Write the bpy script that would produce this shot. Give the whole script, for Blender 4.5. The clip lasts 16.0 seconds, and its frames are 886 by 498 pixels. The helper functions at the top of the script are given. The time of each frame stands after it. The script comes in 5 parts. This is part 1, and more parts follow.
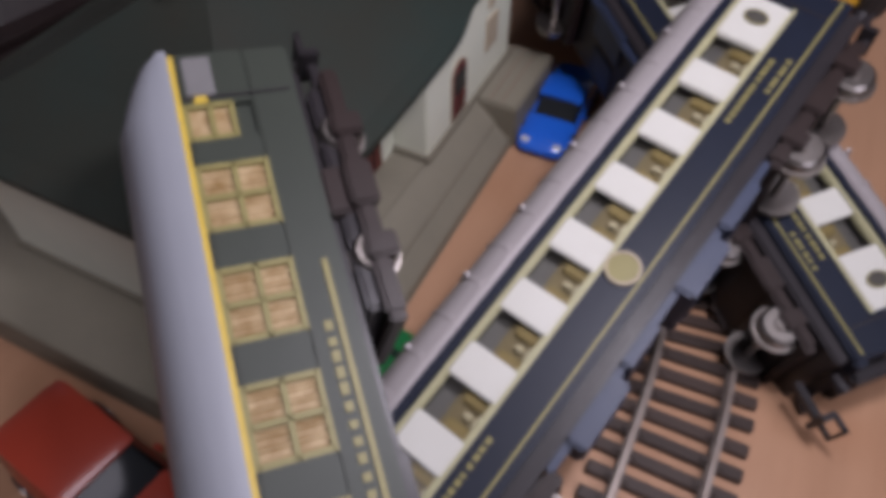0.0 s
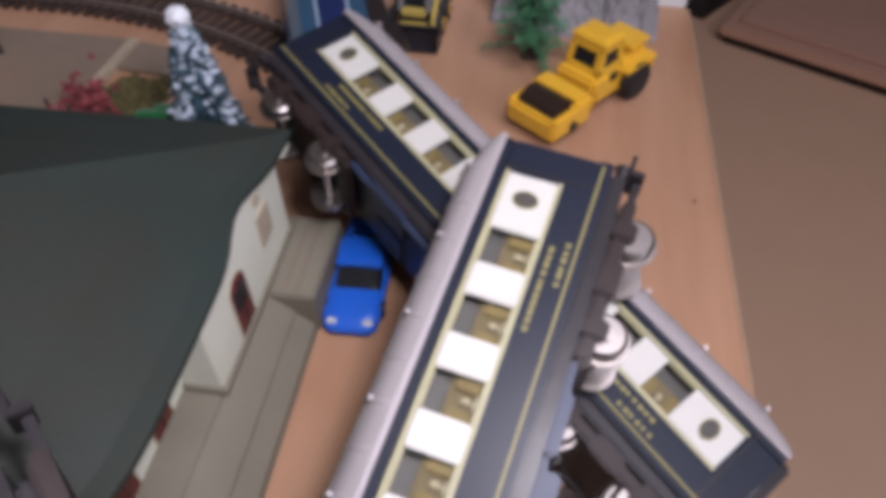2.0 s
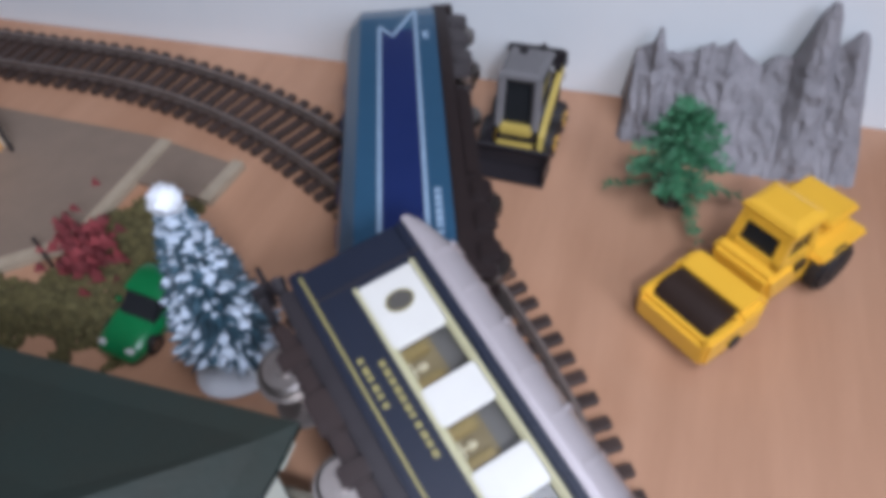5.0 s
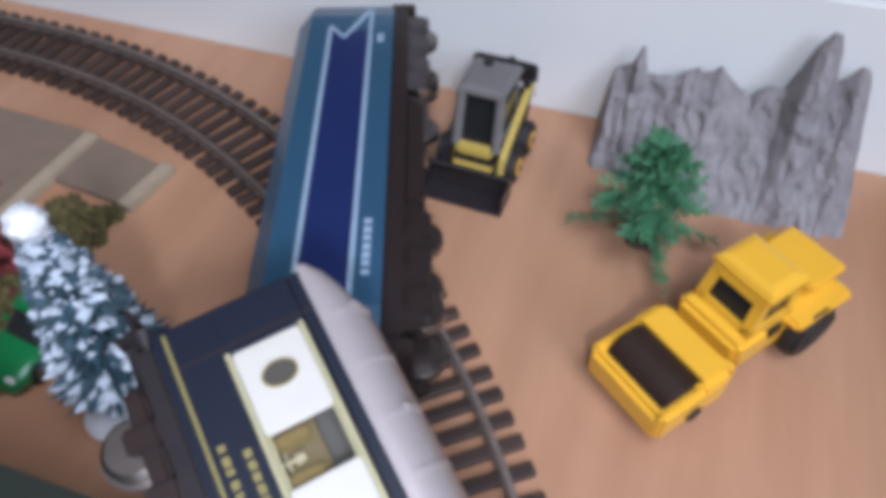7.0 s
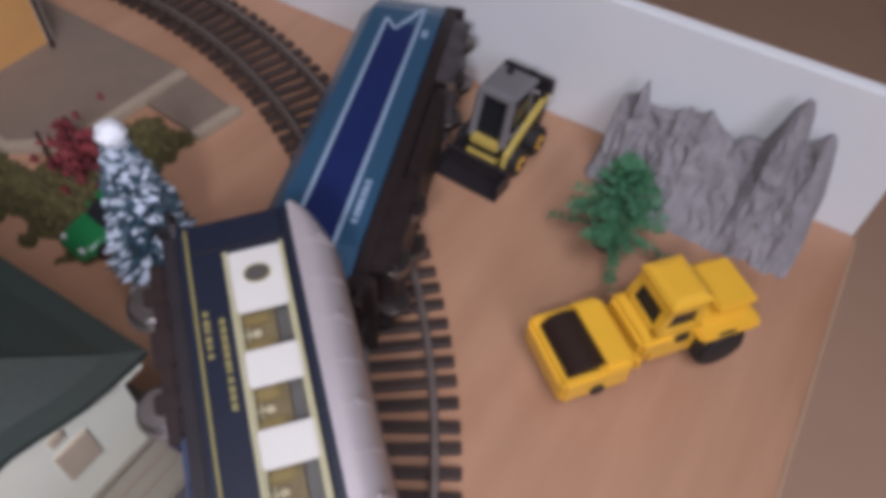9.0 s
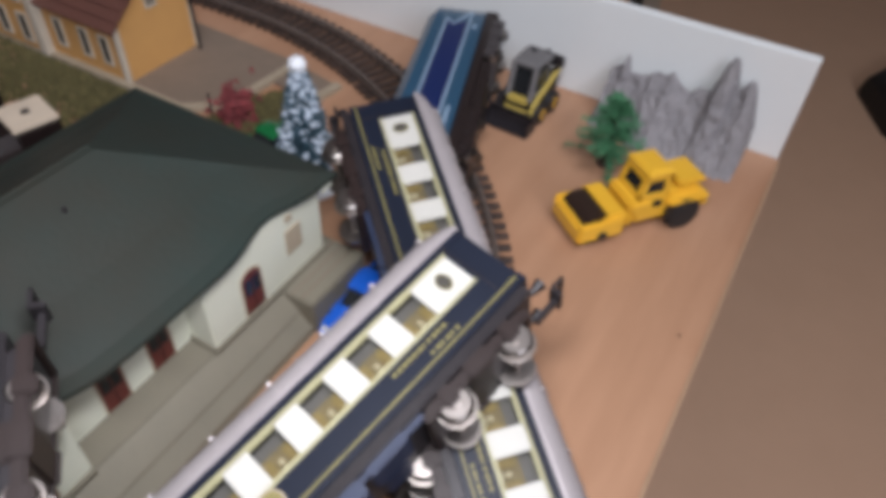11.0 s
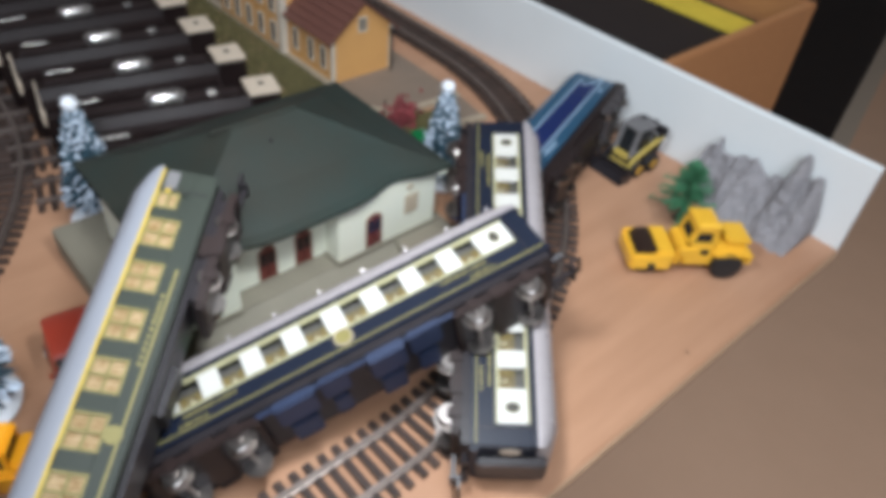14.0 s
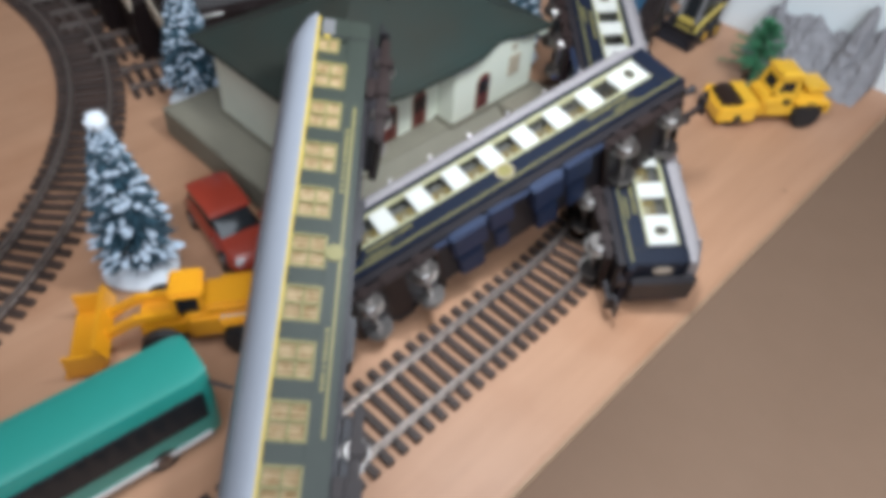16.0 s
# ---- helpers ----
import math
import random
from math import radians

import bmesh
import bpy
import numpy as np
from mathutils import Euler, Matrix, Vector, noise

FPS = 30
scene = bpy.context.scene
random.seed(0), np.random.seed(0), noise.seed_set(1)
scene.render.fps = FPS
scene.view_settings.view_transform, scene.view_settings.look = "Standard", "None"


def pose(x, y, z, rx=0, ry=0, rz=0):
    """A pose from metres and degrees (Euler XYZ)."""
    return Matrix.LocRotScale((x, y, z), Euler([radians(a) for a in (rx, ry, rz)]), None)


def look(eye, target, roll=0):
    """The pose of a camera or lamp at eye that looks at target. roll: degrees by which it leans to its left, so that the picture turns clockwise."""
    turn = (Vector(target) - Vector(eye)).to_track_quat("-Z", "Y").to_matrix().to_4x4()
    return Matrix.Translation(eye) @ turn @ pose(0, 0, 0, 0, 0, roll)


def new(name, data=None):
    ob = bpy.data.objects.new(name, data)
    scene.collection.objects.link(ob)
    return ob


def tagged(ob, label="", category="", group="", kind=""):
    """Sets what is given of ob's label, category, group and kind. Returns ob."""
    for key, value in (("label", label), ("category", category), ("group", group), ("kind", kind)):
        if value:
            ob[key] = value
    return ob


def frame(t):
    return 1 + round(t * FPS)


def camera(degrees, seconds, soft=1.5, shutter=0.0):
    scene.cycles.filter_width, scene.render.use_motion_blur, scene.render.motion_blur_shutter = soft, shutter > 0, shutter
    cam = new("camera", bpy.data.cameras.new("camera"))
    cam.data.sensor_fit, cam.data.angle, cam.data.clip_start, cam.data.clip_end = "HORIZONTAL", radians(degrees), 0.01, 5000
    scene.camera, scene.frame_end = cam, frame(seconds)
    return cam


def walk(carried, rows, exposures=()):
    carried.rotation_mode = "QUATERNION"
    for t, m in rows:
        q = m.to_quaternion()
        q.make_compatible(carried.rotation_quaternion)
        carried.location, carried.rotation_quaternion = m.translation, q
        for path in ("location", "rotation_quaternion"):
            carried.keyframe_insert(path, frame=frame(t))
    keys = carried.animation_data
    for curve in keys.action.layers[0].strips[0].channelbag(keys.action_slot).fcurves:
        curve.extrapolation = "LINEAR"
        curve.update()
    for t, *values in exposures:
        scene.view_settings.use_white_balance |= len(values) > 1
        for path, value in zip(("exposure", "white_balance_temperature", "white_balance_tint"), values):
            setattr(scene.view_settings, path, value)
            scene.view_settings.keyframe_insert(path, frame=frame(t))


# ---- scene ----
cam = camera(63.6, 16.0, soft=6.0, shutter=0.3)
PATH = [
    (0, (-0.0596, -0.3373, 0.1461), (-0.4297, 0.4087, -0.8653), 0.3),
    (0.5, (-0.0648, -0.3367, 0.1520), (-0.3262, 0.4945, -0.8253), -1.1),
    (1, (-0.0629, -0.3190, 0.1572), (-0.2581, 0.5345, -0.8174), -2.1),
    (1.5, (-0.0622, -0.3072, 0.1546), (-0.2227, 0.5620, -0.8122), -1.2),
    (2, (-0.0603, -0.2948, 0.1598), (-0.1991, 0.5790, -0.8063), -1),
    (2.5, (-0.0642, -0.2836, 0.1579), (-0.1965, 0.5993, -0.8017), -0.2),
    (3, (-0.0668, -0.2699, 0.1579), (-0.2162, 0.6078, -0.8030), -1.1),
    (3.5, (-0.0648, -0.2594, 0.1579), (-0.2574, 0.6157, -0.7978), -1.7),
    (4, (-0.0688, -0.2417, 0.1605), (-0.3183, 0.6177, -0.7958), -3.5),
    (4.5, (-0.0707, -0.2194, 0.1552), (-0.3688, 0.6006, -0.8220), -5.2),
    (5, (-0.0773, -0.2024, 0.1500), (-0.3760, 0.6196, -0.8253), -4.7),
    (5.2, (-0.0779, -0.1965, 0.1500), (-0.3688, 0.6327, -0.8214), -3.7),
    (7.3, (-0.0681, -0.1683, 0.1402), (-0.3544, 0.6452, -0.8463), -0.1),
    (7.5, (-0.0648, -0.1611, 0.1421), (-0.3629, 0.6498, -0.8423), -0.2),
    (8, (-0.0622, -0.1598, 0.1369), (-0.3766, 0.6484, -0.8450), 2.8),
    (8.5, (-0.0498, -0.1755, 0.1559), (-0.4041, 0.6118, -0.8292), 3.3),
    (9, (-0.0406, -0.1913, 0.1664), (-0.4316, 0.5417, -0.8463), 4.1),
    (9.2, (-0.0419, -0.1939, 0.1651), (-0.4179, 0.5436, -0.8502), 5.3),
    (11.3, (0.0138, -0.3033, 0.1978), (-0.4592, 0.5161, -0.7081), 1.6),
    (11.5, (0.0275, -0.3020, 0.2011), (-0.4952, 0.4840, -0.7074), 2.6),
    (12, (0.0419, -0.3026, 0.2076), (-0.5044, 0.4736, -0.6956), 4),
    (12.5, (0.0465, -0.3124, 0.2109), (-0.5522, 0.4487, -0.6714), 4.4),
    (13, (0.0590, -0.3229, 0.2266), (-0.5574, 0.4454, -0.6373), 4.9),
    (13.5, (0.0642, -0.3354, 0.2266), (-0.6072, 0.4015, -0.6236), 5.6),
    (14, (0.0662, -0.3439, 0.2234), (-0.6386, 0.3589, -0.6281), 5.9),
    (14.5, (0.0747, -0.3557, 0.2240), (-0.6576, 0.3223, -0.6249), 6.1),
    (15, (0.0766, -0.3655, 0.2194), (-0.6786, 0.2817, -0.6327), 5.7),
    (15.5, (0.0616, -0.3865, 0.2122), (-0.6458, 0.2921, -0.6570), 5.9),
    (16, (0.0459, -0.4127, 0.2011), (-0.5541, 0.2882, -0.7290), 5.5),
]
walk(cam, [(t, look(eye, target, roll)) for t, eye, target, roll in PATH],
     [(0, -0.85, 6300, 21), (0.5, -0.55, 6250, 20), (1.5, -0.42, 6250, 21), (3.5, -0.22, 6300, 22), (5.2, 0.0, 5650, 12), (8, 0.12, 5950, 13), (9.2, -0.4, 6150, 21), (11.3, -0.15, 6300, 10), (12.4, 0.1, 6250, 7), (13.5, 0.15, 6100, 5), (16, 0.1, 5850, 2)])

# ---- light ----
world = bpy.data.worlds.new("room")
scene.world = world
world.use_nodes = True
world.node_tree.nodes["Background"].inputs[0].default_value = (0.93, 0.95, 1.05, 1)
world.node_tree.nodes["Background"].inputs[1].default_value = 0.75


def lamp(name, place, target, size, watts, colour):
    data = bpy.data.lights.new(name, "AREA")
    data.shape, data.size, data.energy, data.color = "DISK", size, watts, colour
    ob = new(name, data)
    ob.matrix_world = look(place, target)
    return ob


# Unseen soft lamp added on the right, where the shadows put the source.
lamp("right_soft_light", (1.15, -1.15, 1.10), (-0.12, -0.2, 0), 0.9, 16, (0.95, 0.96, 1.06))
# Unseen lamp added overhead as broad fill; no ceiling fitting is modelled.
lamp("overhead_fill_light", (0.35, -0.50, 1.72), (-0.05, -0.3, 0), 1.1, 22, (0.97, 0.96, 1.02))
# Unseen fixed lamp above the camera path, added for a torch carried with it.
lamp("fixed_torch_fill", (-0.035, -0.262, 0.195), (-0.125, -0.190, 0), 0.03, 0.40, (0.99, 0.97, 1.0))

# ---- materials ----


def mat(name, colour, rough=0.5, metal=0.0, second=None, scale=60.0, spread=0.35, bump=0.0, bump_scale=400.0, coat=0.0, random_shift=0.0, island=False, stretch=None):
    """Principled surface with colour variation at two scales and a fine relief."""
    m = bpy.data.materials.new(name)
    m.use_nodes = True
    nt = m.node_tree
    b = nt.nodes["Principled BSDF"]
    b.inputs["Roughness"].default_value = rough
    b.inputs["Metallic"].default_value = metal
    b.inputs["Coat Weight"].default_value = coat
    tc = nt.nodes.new("ShaderNodeTexCoord")
    src = tc.outputs["Object"]
    if stretch:
        mp = nt.nodes.new("ShaderNodeMapping")
        mp.inputs["Scale"].default_value = stretch
        nt.links.new(src, mp.inputs[0])
        src = mp.outputs[0]
    n1 = nt.nodes.new("ShaderNodeTexNoise")
    n1.inputs["Scale"].default_value = scale
    n1.inputs["Detail"].default_value = 8
    n1.inputs["Roughness"].default_value = 0.65
    nt.links.new(src, n1.inputs["Vector"])
    ramp = nt.nodes.new("ShaderNodeMapRange")
    ramp.inputs[1].default_value, ramp.inputs[2].default_value = 0.5 - spread, 0.5 + spread
    nt.links.new(n1.outputs["Fac"], ramp.inputs[0])
    mix = nt.nodes.new("ShaderNodeMix")
    mix.data_type = "RGBA"
    mix.inputs["A"].default_value = (*colour, 1)
    mix.inputs["B"].default_value = (*(second or [c * 0.72 for c in colour]), 1)
    nt.links.new(ramp.outputs[0], mix.inputs["Factor"])
    out = mix.outputs["Result"]
    if random_shift or island:
        if island:
            rn = nt.nodes.new("ShaderNodeNewGeometry").outputs["Random Per Island"]
        else:
            rn = nt.nodes.new("ShaderNodeObjectInfo").outputs["Random"]
        mr = nt.nodes.new("ShaderNodeMapRange")
        mr.inputs[3].default_value, mr.inputs[4].default_value = 1 - random_shift, 1 + random_shift
        nt.links.new(rn, mr.inputs[0])
        hs = nt.nodes.new("ShaderNodeHueSaturation")
        nt.links.new(mr.outputs[0], hs.inputs["Value"])
        nt.links.new(out, hs.inputs["Color"])
        out = hs.outputs[0]
    nt.links.new(out, b.inputs["Base Color"])
    if bump:
        n2 = nt.nodes.new("ShaderNodeTexNoise")
        n2.inputs["Scale"].default_value = bump_scale
        n2.inputs["Detail"].default_value = 6
        nt.links.new(src, n2.inputs["Vector"])
        bp = nt.nodes.new("ShaderNodeBump")
        bp.inputs["Strength"].default_value = bump
        bp.inputs["Distance"].default_value = 0.0006
        nt.links.new(n2.outputs["Fac"], bp.inputs["Height"])
        nt.links.new(bp.outputs[0], b.inputs["Normal"])
    return m


def board_material():
    """Flat-sawn softwood board: long grain streaks, faint stains, satin sheen."""
    m = mat("pine_board", (0.435, 0.247, 0.146), 0.5, second=(0.362, 0.198, 0.113), scale=9, spread=0.17, bump=0.15, bump_scale=60, stretch=(9.0, 1.0, 1.0))
    nt = m.node_tree
    b = nt.nodes["Principled BSDF"]
    old = b.inputs["Base Color"].links[0].from_socket
    tc = nt.nodes.new("ShaderNodeTexCoord")
    n = nt.nodes.new("ShaderNodeTexNoise")
    n.inputs["Scale"].default_value = 14
    n.inputs["Detail"].default_value = 5
    nt.links.new(tc.outputs["Object"], n.inputs["Vector"])
    r = nt.nodes.new("ShaderNodeMapRange")
    r.inputs[1].default_value, r.inputs[2].default_value, r.inputs[4].default_value = 0.48, 0.72, 0.75
    nt.links.new(n.outputs["Fac"], r.inputs[0])
    mx = nt.nodes.new("ShaderNodeMix")
    mx.data_type, mx.blend_type = "RGBA", "MULTIPLY"
    mx.inputs["B"].default_value = (0.78, 0.66, 0.56, 1)
    nt.links.new(r.outputs[0], mx.inputs["Factor"])
    nt.links.new(old, mx.inputs["A"])
    nt.links.new(mx.outputs["Result"], b.inputs["Base Color"])
    return m


def glass_material(name, tint):
    m = bpy.data.materials.new(name)
    m.use_nodes = True
    nt = m.node_tree
    nt.nodes.clear()
    out = nt.nodes.new("ShaderNodeOutputMaterial")
    tr = nt.nodes.new("ShaderNodeBsdfTransparent")
    tr.inputs[0].default_value = (*tint, 1)
    gl = nt.nodes.new("ShaderNodeBsdfGlossy")
    gl.inputs["Roughness"].default_value = 0.12
    mx = nt.nodes.new("ShaderNodeMixShader")
    fr = nt.nodes.new("ShaderNodeFresnel")
    fr.inputs[0].default_value = 1.42
    nt.links.new(fr.outputs[0], mx.inputs[0])
    nt.links.new(tr.outputs[0], mx.inputs[1])
    nt.links.new(gl.outputs[0], mx.inputs[2])
    nt.links.new(mx.outputs[0], out.inputs[0])
    return m


M_BOARD = board_material()
M_WALL = mat("white_board", (0.79, 0.82, 0.81), 0.6, second=(0.73, 0.76, 0.75), scale=25, bump=0.1)
M_TABLE = mat("beige_floor", (0.75, 0.495, 0.33), 0.6, second=(0.69, 0.45, 0.295), scale=12, bump=0.08, bump_scale=900)
M_ROOM = mat("room_paint", (0.50, 0.48, 0.46), 0.8, scale=3)
# Dark colour standing in for shade in gaps, the drawer and below the lid.
M_SHADE = mat("painted_shade", (0.02, 0.014, 0.012), 0.7, scale=20)
M_DRAWER = mat("orange_pine", (0.44, 0.22, 0.09), 0.5, second=(0.34, 0.15, 0.06), scale=30, stretch=(1, 8, 8), bump=0.1)
M_CHEST = mat("pinkish_wood", (0.66, 0.40, 0.29), 0.4, second=(0.56, 0.33, 0.23), scale=8, stretch=(1, 6, 6), bump=0.1)
M_YELLOW_SHEET = mat("yellow_card", (0.75, 0.58, 0.06), 0.6)
M_SLEEPER = mat("brown_plastic_sleeper", (0.045, 0.027, 0.020), 0.55, second=(0.030, 0.018, 0.014), scale=300, random_shift=0.25)
M_RAIL = mat("dull_steel_rail", (0.40, 0.35, 0.32), 0.46, 0.8, second=(0.22, 0.17, 0.14), scale=200)
M_BLUE = mat("midnight_blue_plastic", (0.010, 0.014, 0.027), 0.42, second=(0.008, 0.011, 0.021), scale=120, bump=0.05, bump_scale=700)
M_UNDER_BLUE = mat("blue_black_plastic", (0.019, 0.031, 0.072), 0.5, scale=150, bump=0.1)
M_BLACK = mat("black_plastic", (0.017, 0.015, 0.017), 0.36, second=(0.028, 0.024, 0.026), scale=150, bump=0.1)
M_CREAM = mat("cream_plastic", (0.55, 0.545, 0.50), 0.42, second=(0.49, 0.48, 0.43), scale=70, coat=0.2)
M_PALE_GOLD = mat("pale_gold_line", (0.40, 0.38, 0.22), 0.5, second=(0.33, 0.31, 0.18), scale=300)
M_BOGIE = mat("mauve_brown_plastic", (0.026, 0.016, 0.014), 0.45, second=(0.018, 0.011, 0.010), scale=200, bump=0.1)
M_GOLD = mat("gold_paint", (0.23, 0.20, 0.065), 0.5, second=(0.18, 0.155, 0.05), scale=300)
M_ROOF = mat("silver_grey_roof", (0.41, 0.375, 0.375), 0.36, 0.25, second=(0.35, 0.32, 0.32), scale=80, bump=0.06)
M_ROOF_PALE = mat("pale_grey_roof", (0.27, 0.28, 0.31), 0.42, 0.1, second=(0.24, 0.25, 0.28), scale=60, bump=0.06)
M_SEAT = mat("ochre_seat", (0.34, 0.255, 0.095), 0.6, scale=200)
M_INNER = mat("coach_floor", (0.27, 0.215, 0.115), 0.7, scale=200)
M_TABLE_LAMP = mat("table_lamp", (0.75, 0.68, 0.48), 0.4, scale=200)
M_CHROME = mat("nickel_wheel", (0.33, 0.31, 0.29), 0.36, 1.0, second=(0.22, 0.19, 0.175), scale=300)
M_GREEN = mat("dark_green_plastic", (0.036, 0.043, 0.033), 0.48, second=(0.029, 0.035, 0.027), scale=90, bump=0.05)
M_YELLOW_LINE = mat("yellow_stripe", (0.58, 0.41, 0.05), 0.45, scale=200)
M_CURTAIN = mat("tan_curtain", (0.20, 0.115, 0.032), 0.55, second=(0.42, 0.31, 0.17), scale=300, spread=0.16)
M_GLASS = glass_material("window_glass", (0.90, 0.90, 0.88))
M_LOCO = mat("sky_blue_plastic", (0.030, 0.086, 0.150), 0.36, second=(0.025, 0.074, 0.130), scale=90, coat=0.3, bump=0.05)
M_LOCO_DARK = mat("royal_blue_paint", (0.013, 0.025, 0.105), 0.36, second=(0.010, 0.021, 0.090), scale=90, coat=0.3)
M_LOCO_LINE = mat("pale_blue_line", (0.34, 0.46, 0.58), 0.4, scale=200)
M_LOCO_UNDER = mat("brown_black_plastic", (0.022, 0.014, 0.013), 0.5, scale=200, bump=0.1)
M_STATION = mat("station_cream_wall", (0.66, 0.66, 0.54), 0.55, second=(0.56, 0.58, 0.48), scale=60, bump=0.1)
M_STATION_ROOF = mat("dark_green_roof", (0.020, 0.034, 0.030), 0.58, second=(0.029, 0.027, 0.020), scale=14, spread=0.22, bump=0.25, bump_scale=500)
M_DOOR = mat("maroon_door", (0.12, 0.022, 0.016), 0.5, scale=200)
M_PANE = mat("dark_pane", (0.02, 0.022, 0.024), 0.15, scale=200)
M_PLATFORM = mat("olive_grey_platform", (0.200, 0.180, 0.132), 0.7, second=(0.160, 0.146, 0.108), scale=90, bump=0.3)
M_PAVING = mat("yard_paving", (0.22, 0.165, 0.12), 0.75, second=(0.17, 0.13, 0.095), scale=120, bump=0.3)
M_KERB = mat("pale_kerb", (0.42, 0.35, 0.25), 0.6, scale=200)
M_GRASS = mat("scatter_grass", (0.125, 0.100, 0.036), 0.9, second=(0.085, 0.078, 0.028), scale=300, island=True, random_shift=0.4)
M_HOUSE = mat("apricot_wall", (0.62, 0.34, 0.11), 0.6, second=(0.54, 0.29, 0.10), scale=90, bump=0.1)
M_HOUSE_TRIM = mat("house_trim", (0.62, 0.55, 0.44), 0.6, scale=90)
M_HOUSE_ROOF = mat("brown_tile_roof", (0.13, 0.050, 0.034), 0.65, second=(0.095, 0.040, 0.030), scale=160, bump=0.5, bump_scale=800)
M_SHED = mat("brown_black_shed_roof", (0.009, 0.006, 0.006), 0.40, second=(0.016, 0.010, 0.009), scale=120, bump=0.2)
M_SILVER = mat("silver_vent", (0.75, 0.73, 0.70), 0.22, 0.9, scale=200)
M_PLATE = mat("ivory_plate", (0.62, 0.52, 0.40), 0.5, scale=120)
M_YEL = mat("construction_yellow", (0.80, 0.46, 0.035), 0.36, second=(0.72, 0.40, 0.03), scale=80, coat=0.4, bump=0.04)
M_OCHRE = mat("dull_yellow", (0.56, 0.43, 0.10), 0.45, scale=90)
M_AMBER = mat("amber_yellow", (0.78, 0.34, 0.010), 0.36, second=(0.70, 0.30, 0.010), scale=80, coat=0.4)
M_TYRE = mat("black_rubber", (0.020, 0.018, 0.018), 0.65, scale=200, bump=0.2)
M_DRUM = mat("brown_black_drum", (0.030, 0.017, 0.012), 0.4, scale=150)
M_CABGREY = mat("warm_grey_cab", (0.17, 0.165, 0.165), 0.5, scale=150)
M_ROCK = mat("moulded_rock", (0.29, 0.275, 0.278), 0.8, second=(0.175, 0.166, 0.172), scale=160, spread=0.25, bump=0.45, bump_scale=380)
M_LEAF = mat("green_plastic_leaf", (0.060, 0.205, 0.095), 0.6, second=(0.045, 0.155, 0.070), scale=250, island=True, random_shift=0.3)
M_TRUNK = mat("brown_trunk", (0.055, 0.030, 0.018), 0.7, scale=200)
M_BRISTLE = mat("blue_green_bristle", (0.015, 0.040, 0.058), 0.7, second=(0.028, 0.066, 0.090), scale=300, island=True, random_shift=0.5)
M_SNOW = mat("white_flock", (0.52, 0.57, 0.63), 0.8, second=(0.34, 0.41, 0.49), scale=300, island=True, random_shift=0.15)
M_FLOCK = mat("clean_white_flock", (0.76, 0.78, 0.80), 0.85, second=(0.64, 0.67, 0.70), scale=500, bump=0.3)
M_EDGE = mat("raw_board_edge", (0.42, 0.28, 0.175), 0.7, second=(0.34, 0.22, 0.13), scale=80)
M_OVAL = mat("grey_oval_glass", (0.085, 0.080, 0.070), 0.2, scale=200)
M_DUSTY = mat("dusty_moulding", (0.075, 0.066, 0.066), 0.55, second=(0.045, 0.040, 0.041), scale=260, bump=0.3)
M_RED = mat("red_car_paint", (0.29, 0.038, 0.020), 0.3, second=(0.25, 0.032, 0.017), scale=60, coat=0.6)
M_BLUECAR = mat("bright_blue_paint", (0.014, 0.12, 0.60), 0.28, second=(0.012, 0.10, 0.52), scale=60, coat=0.6)
M_GREENCAR = mat("bright_green_paint", (0.010, 0.17, 0.050), 0.3, scale=60, coat=0.5)
M_TEAL = mat("teal_paint", (0.042, 0.265, 0.215), 0.28, second=(0.036, 0.23, 0.18), scale=60, coat=0.6)
M_REDPLANT = mat("crimson_foliage", (0.20, 0.032, 0.035), 0.7, scale=300, island=True, random_shift=0.4)
M_LIGHTGLASS = mat("clear_lens", (0.8, 0.8, 0.78), 0.1, 0.3, scale=100)

for m_, level in ((M_BLUE, 0.28), (M_BLACK, 0.3), (M_BOGIE, 0.3), (M_SHED, 0.16), (M_GREEN, 0.35), (M_STATION_ROOF, 0.22), (M_PANE, 0.25)):
    m_.node_tree.nodes["Principled BSDF"].inputs["Specular IOR Level"].default_value = level

# ---- shape helpers ----


def part(name, bm, material, parent=None, label="", matrix=None, smooth=False):
    """Links a bmesh as one mesh object, under a thing or a part."""
    me = bpy.data.meshes.new(name)
    bmesh.ops.recalc_face_normals(bm, faces=bm.faces)
    bm.to_mesh(me)
    bm.free()
    if smooth:
        me.polygons.foreach_set("use_smooth", [True] * len(me.polygons))
        me.set_sharp_from_angle(angle=radians(38))
    me.materials.append(material)
    ob = new(name, me)
    if parent:
        ob.parent = parent
    if matrix is not None:
        ob.matrix_basis = matrix
    return tagged(ob, label)


def thing(name, label, category, m=None, group="", kind=""):
    ob = new(name)
    ob.empty_display_size = 0.01
    if m is not None:
        ob.matrix_basis = m
    return tagged(ob, label, category, group, kind)


def box(x0, x1, y0, y1, z0, z1, bevel=0.0, bm=None, segments=2):
    own = bmesh.new()
    bmesh.ops.create_cube(own, size=1)
    bmesh.ops.scale(own, vec=(x1 - x0, y1 - y0, z1 - z0), verts=own.verts)
    bmesh.ops.translate(own, vec=((x0 + x1) / 2, (y0 + y1) / 2, (z0 + z1) / 2), verts=own.verts)
    if bevel:
        bmesh.ops.bevel(own, geom=own.edges[:], offset=bevel, segments=segments, affect="EDGES")
    return own if bm is None else join(bm, own)


def join(bm, other):
    me = bpy.data.meshes.new("tmp")
    other.to_mesh(me)
    other.free()
    bm.from_mesh(me)
    bpy.data.meshes.remove(me)
    return bm


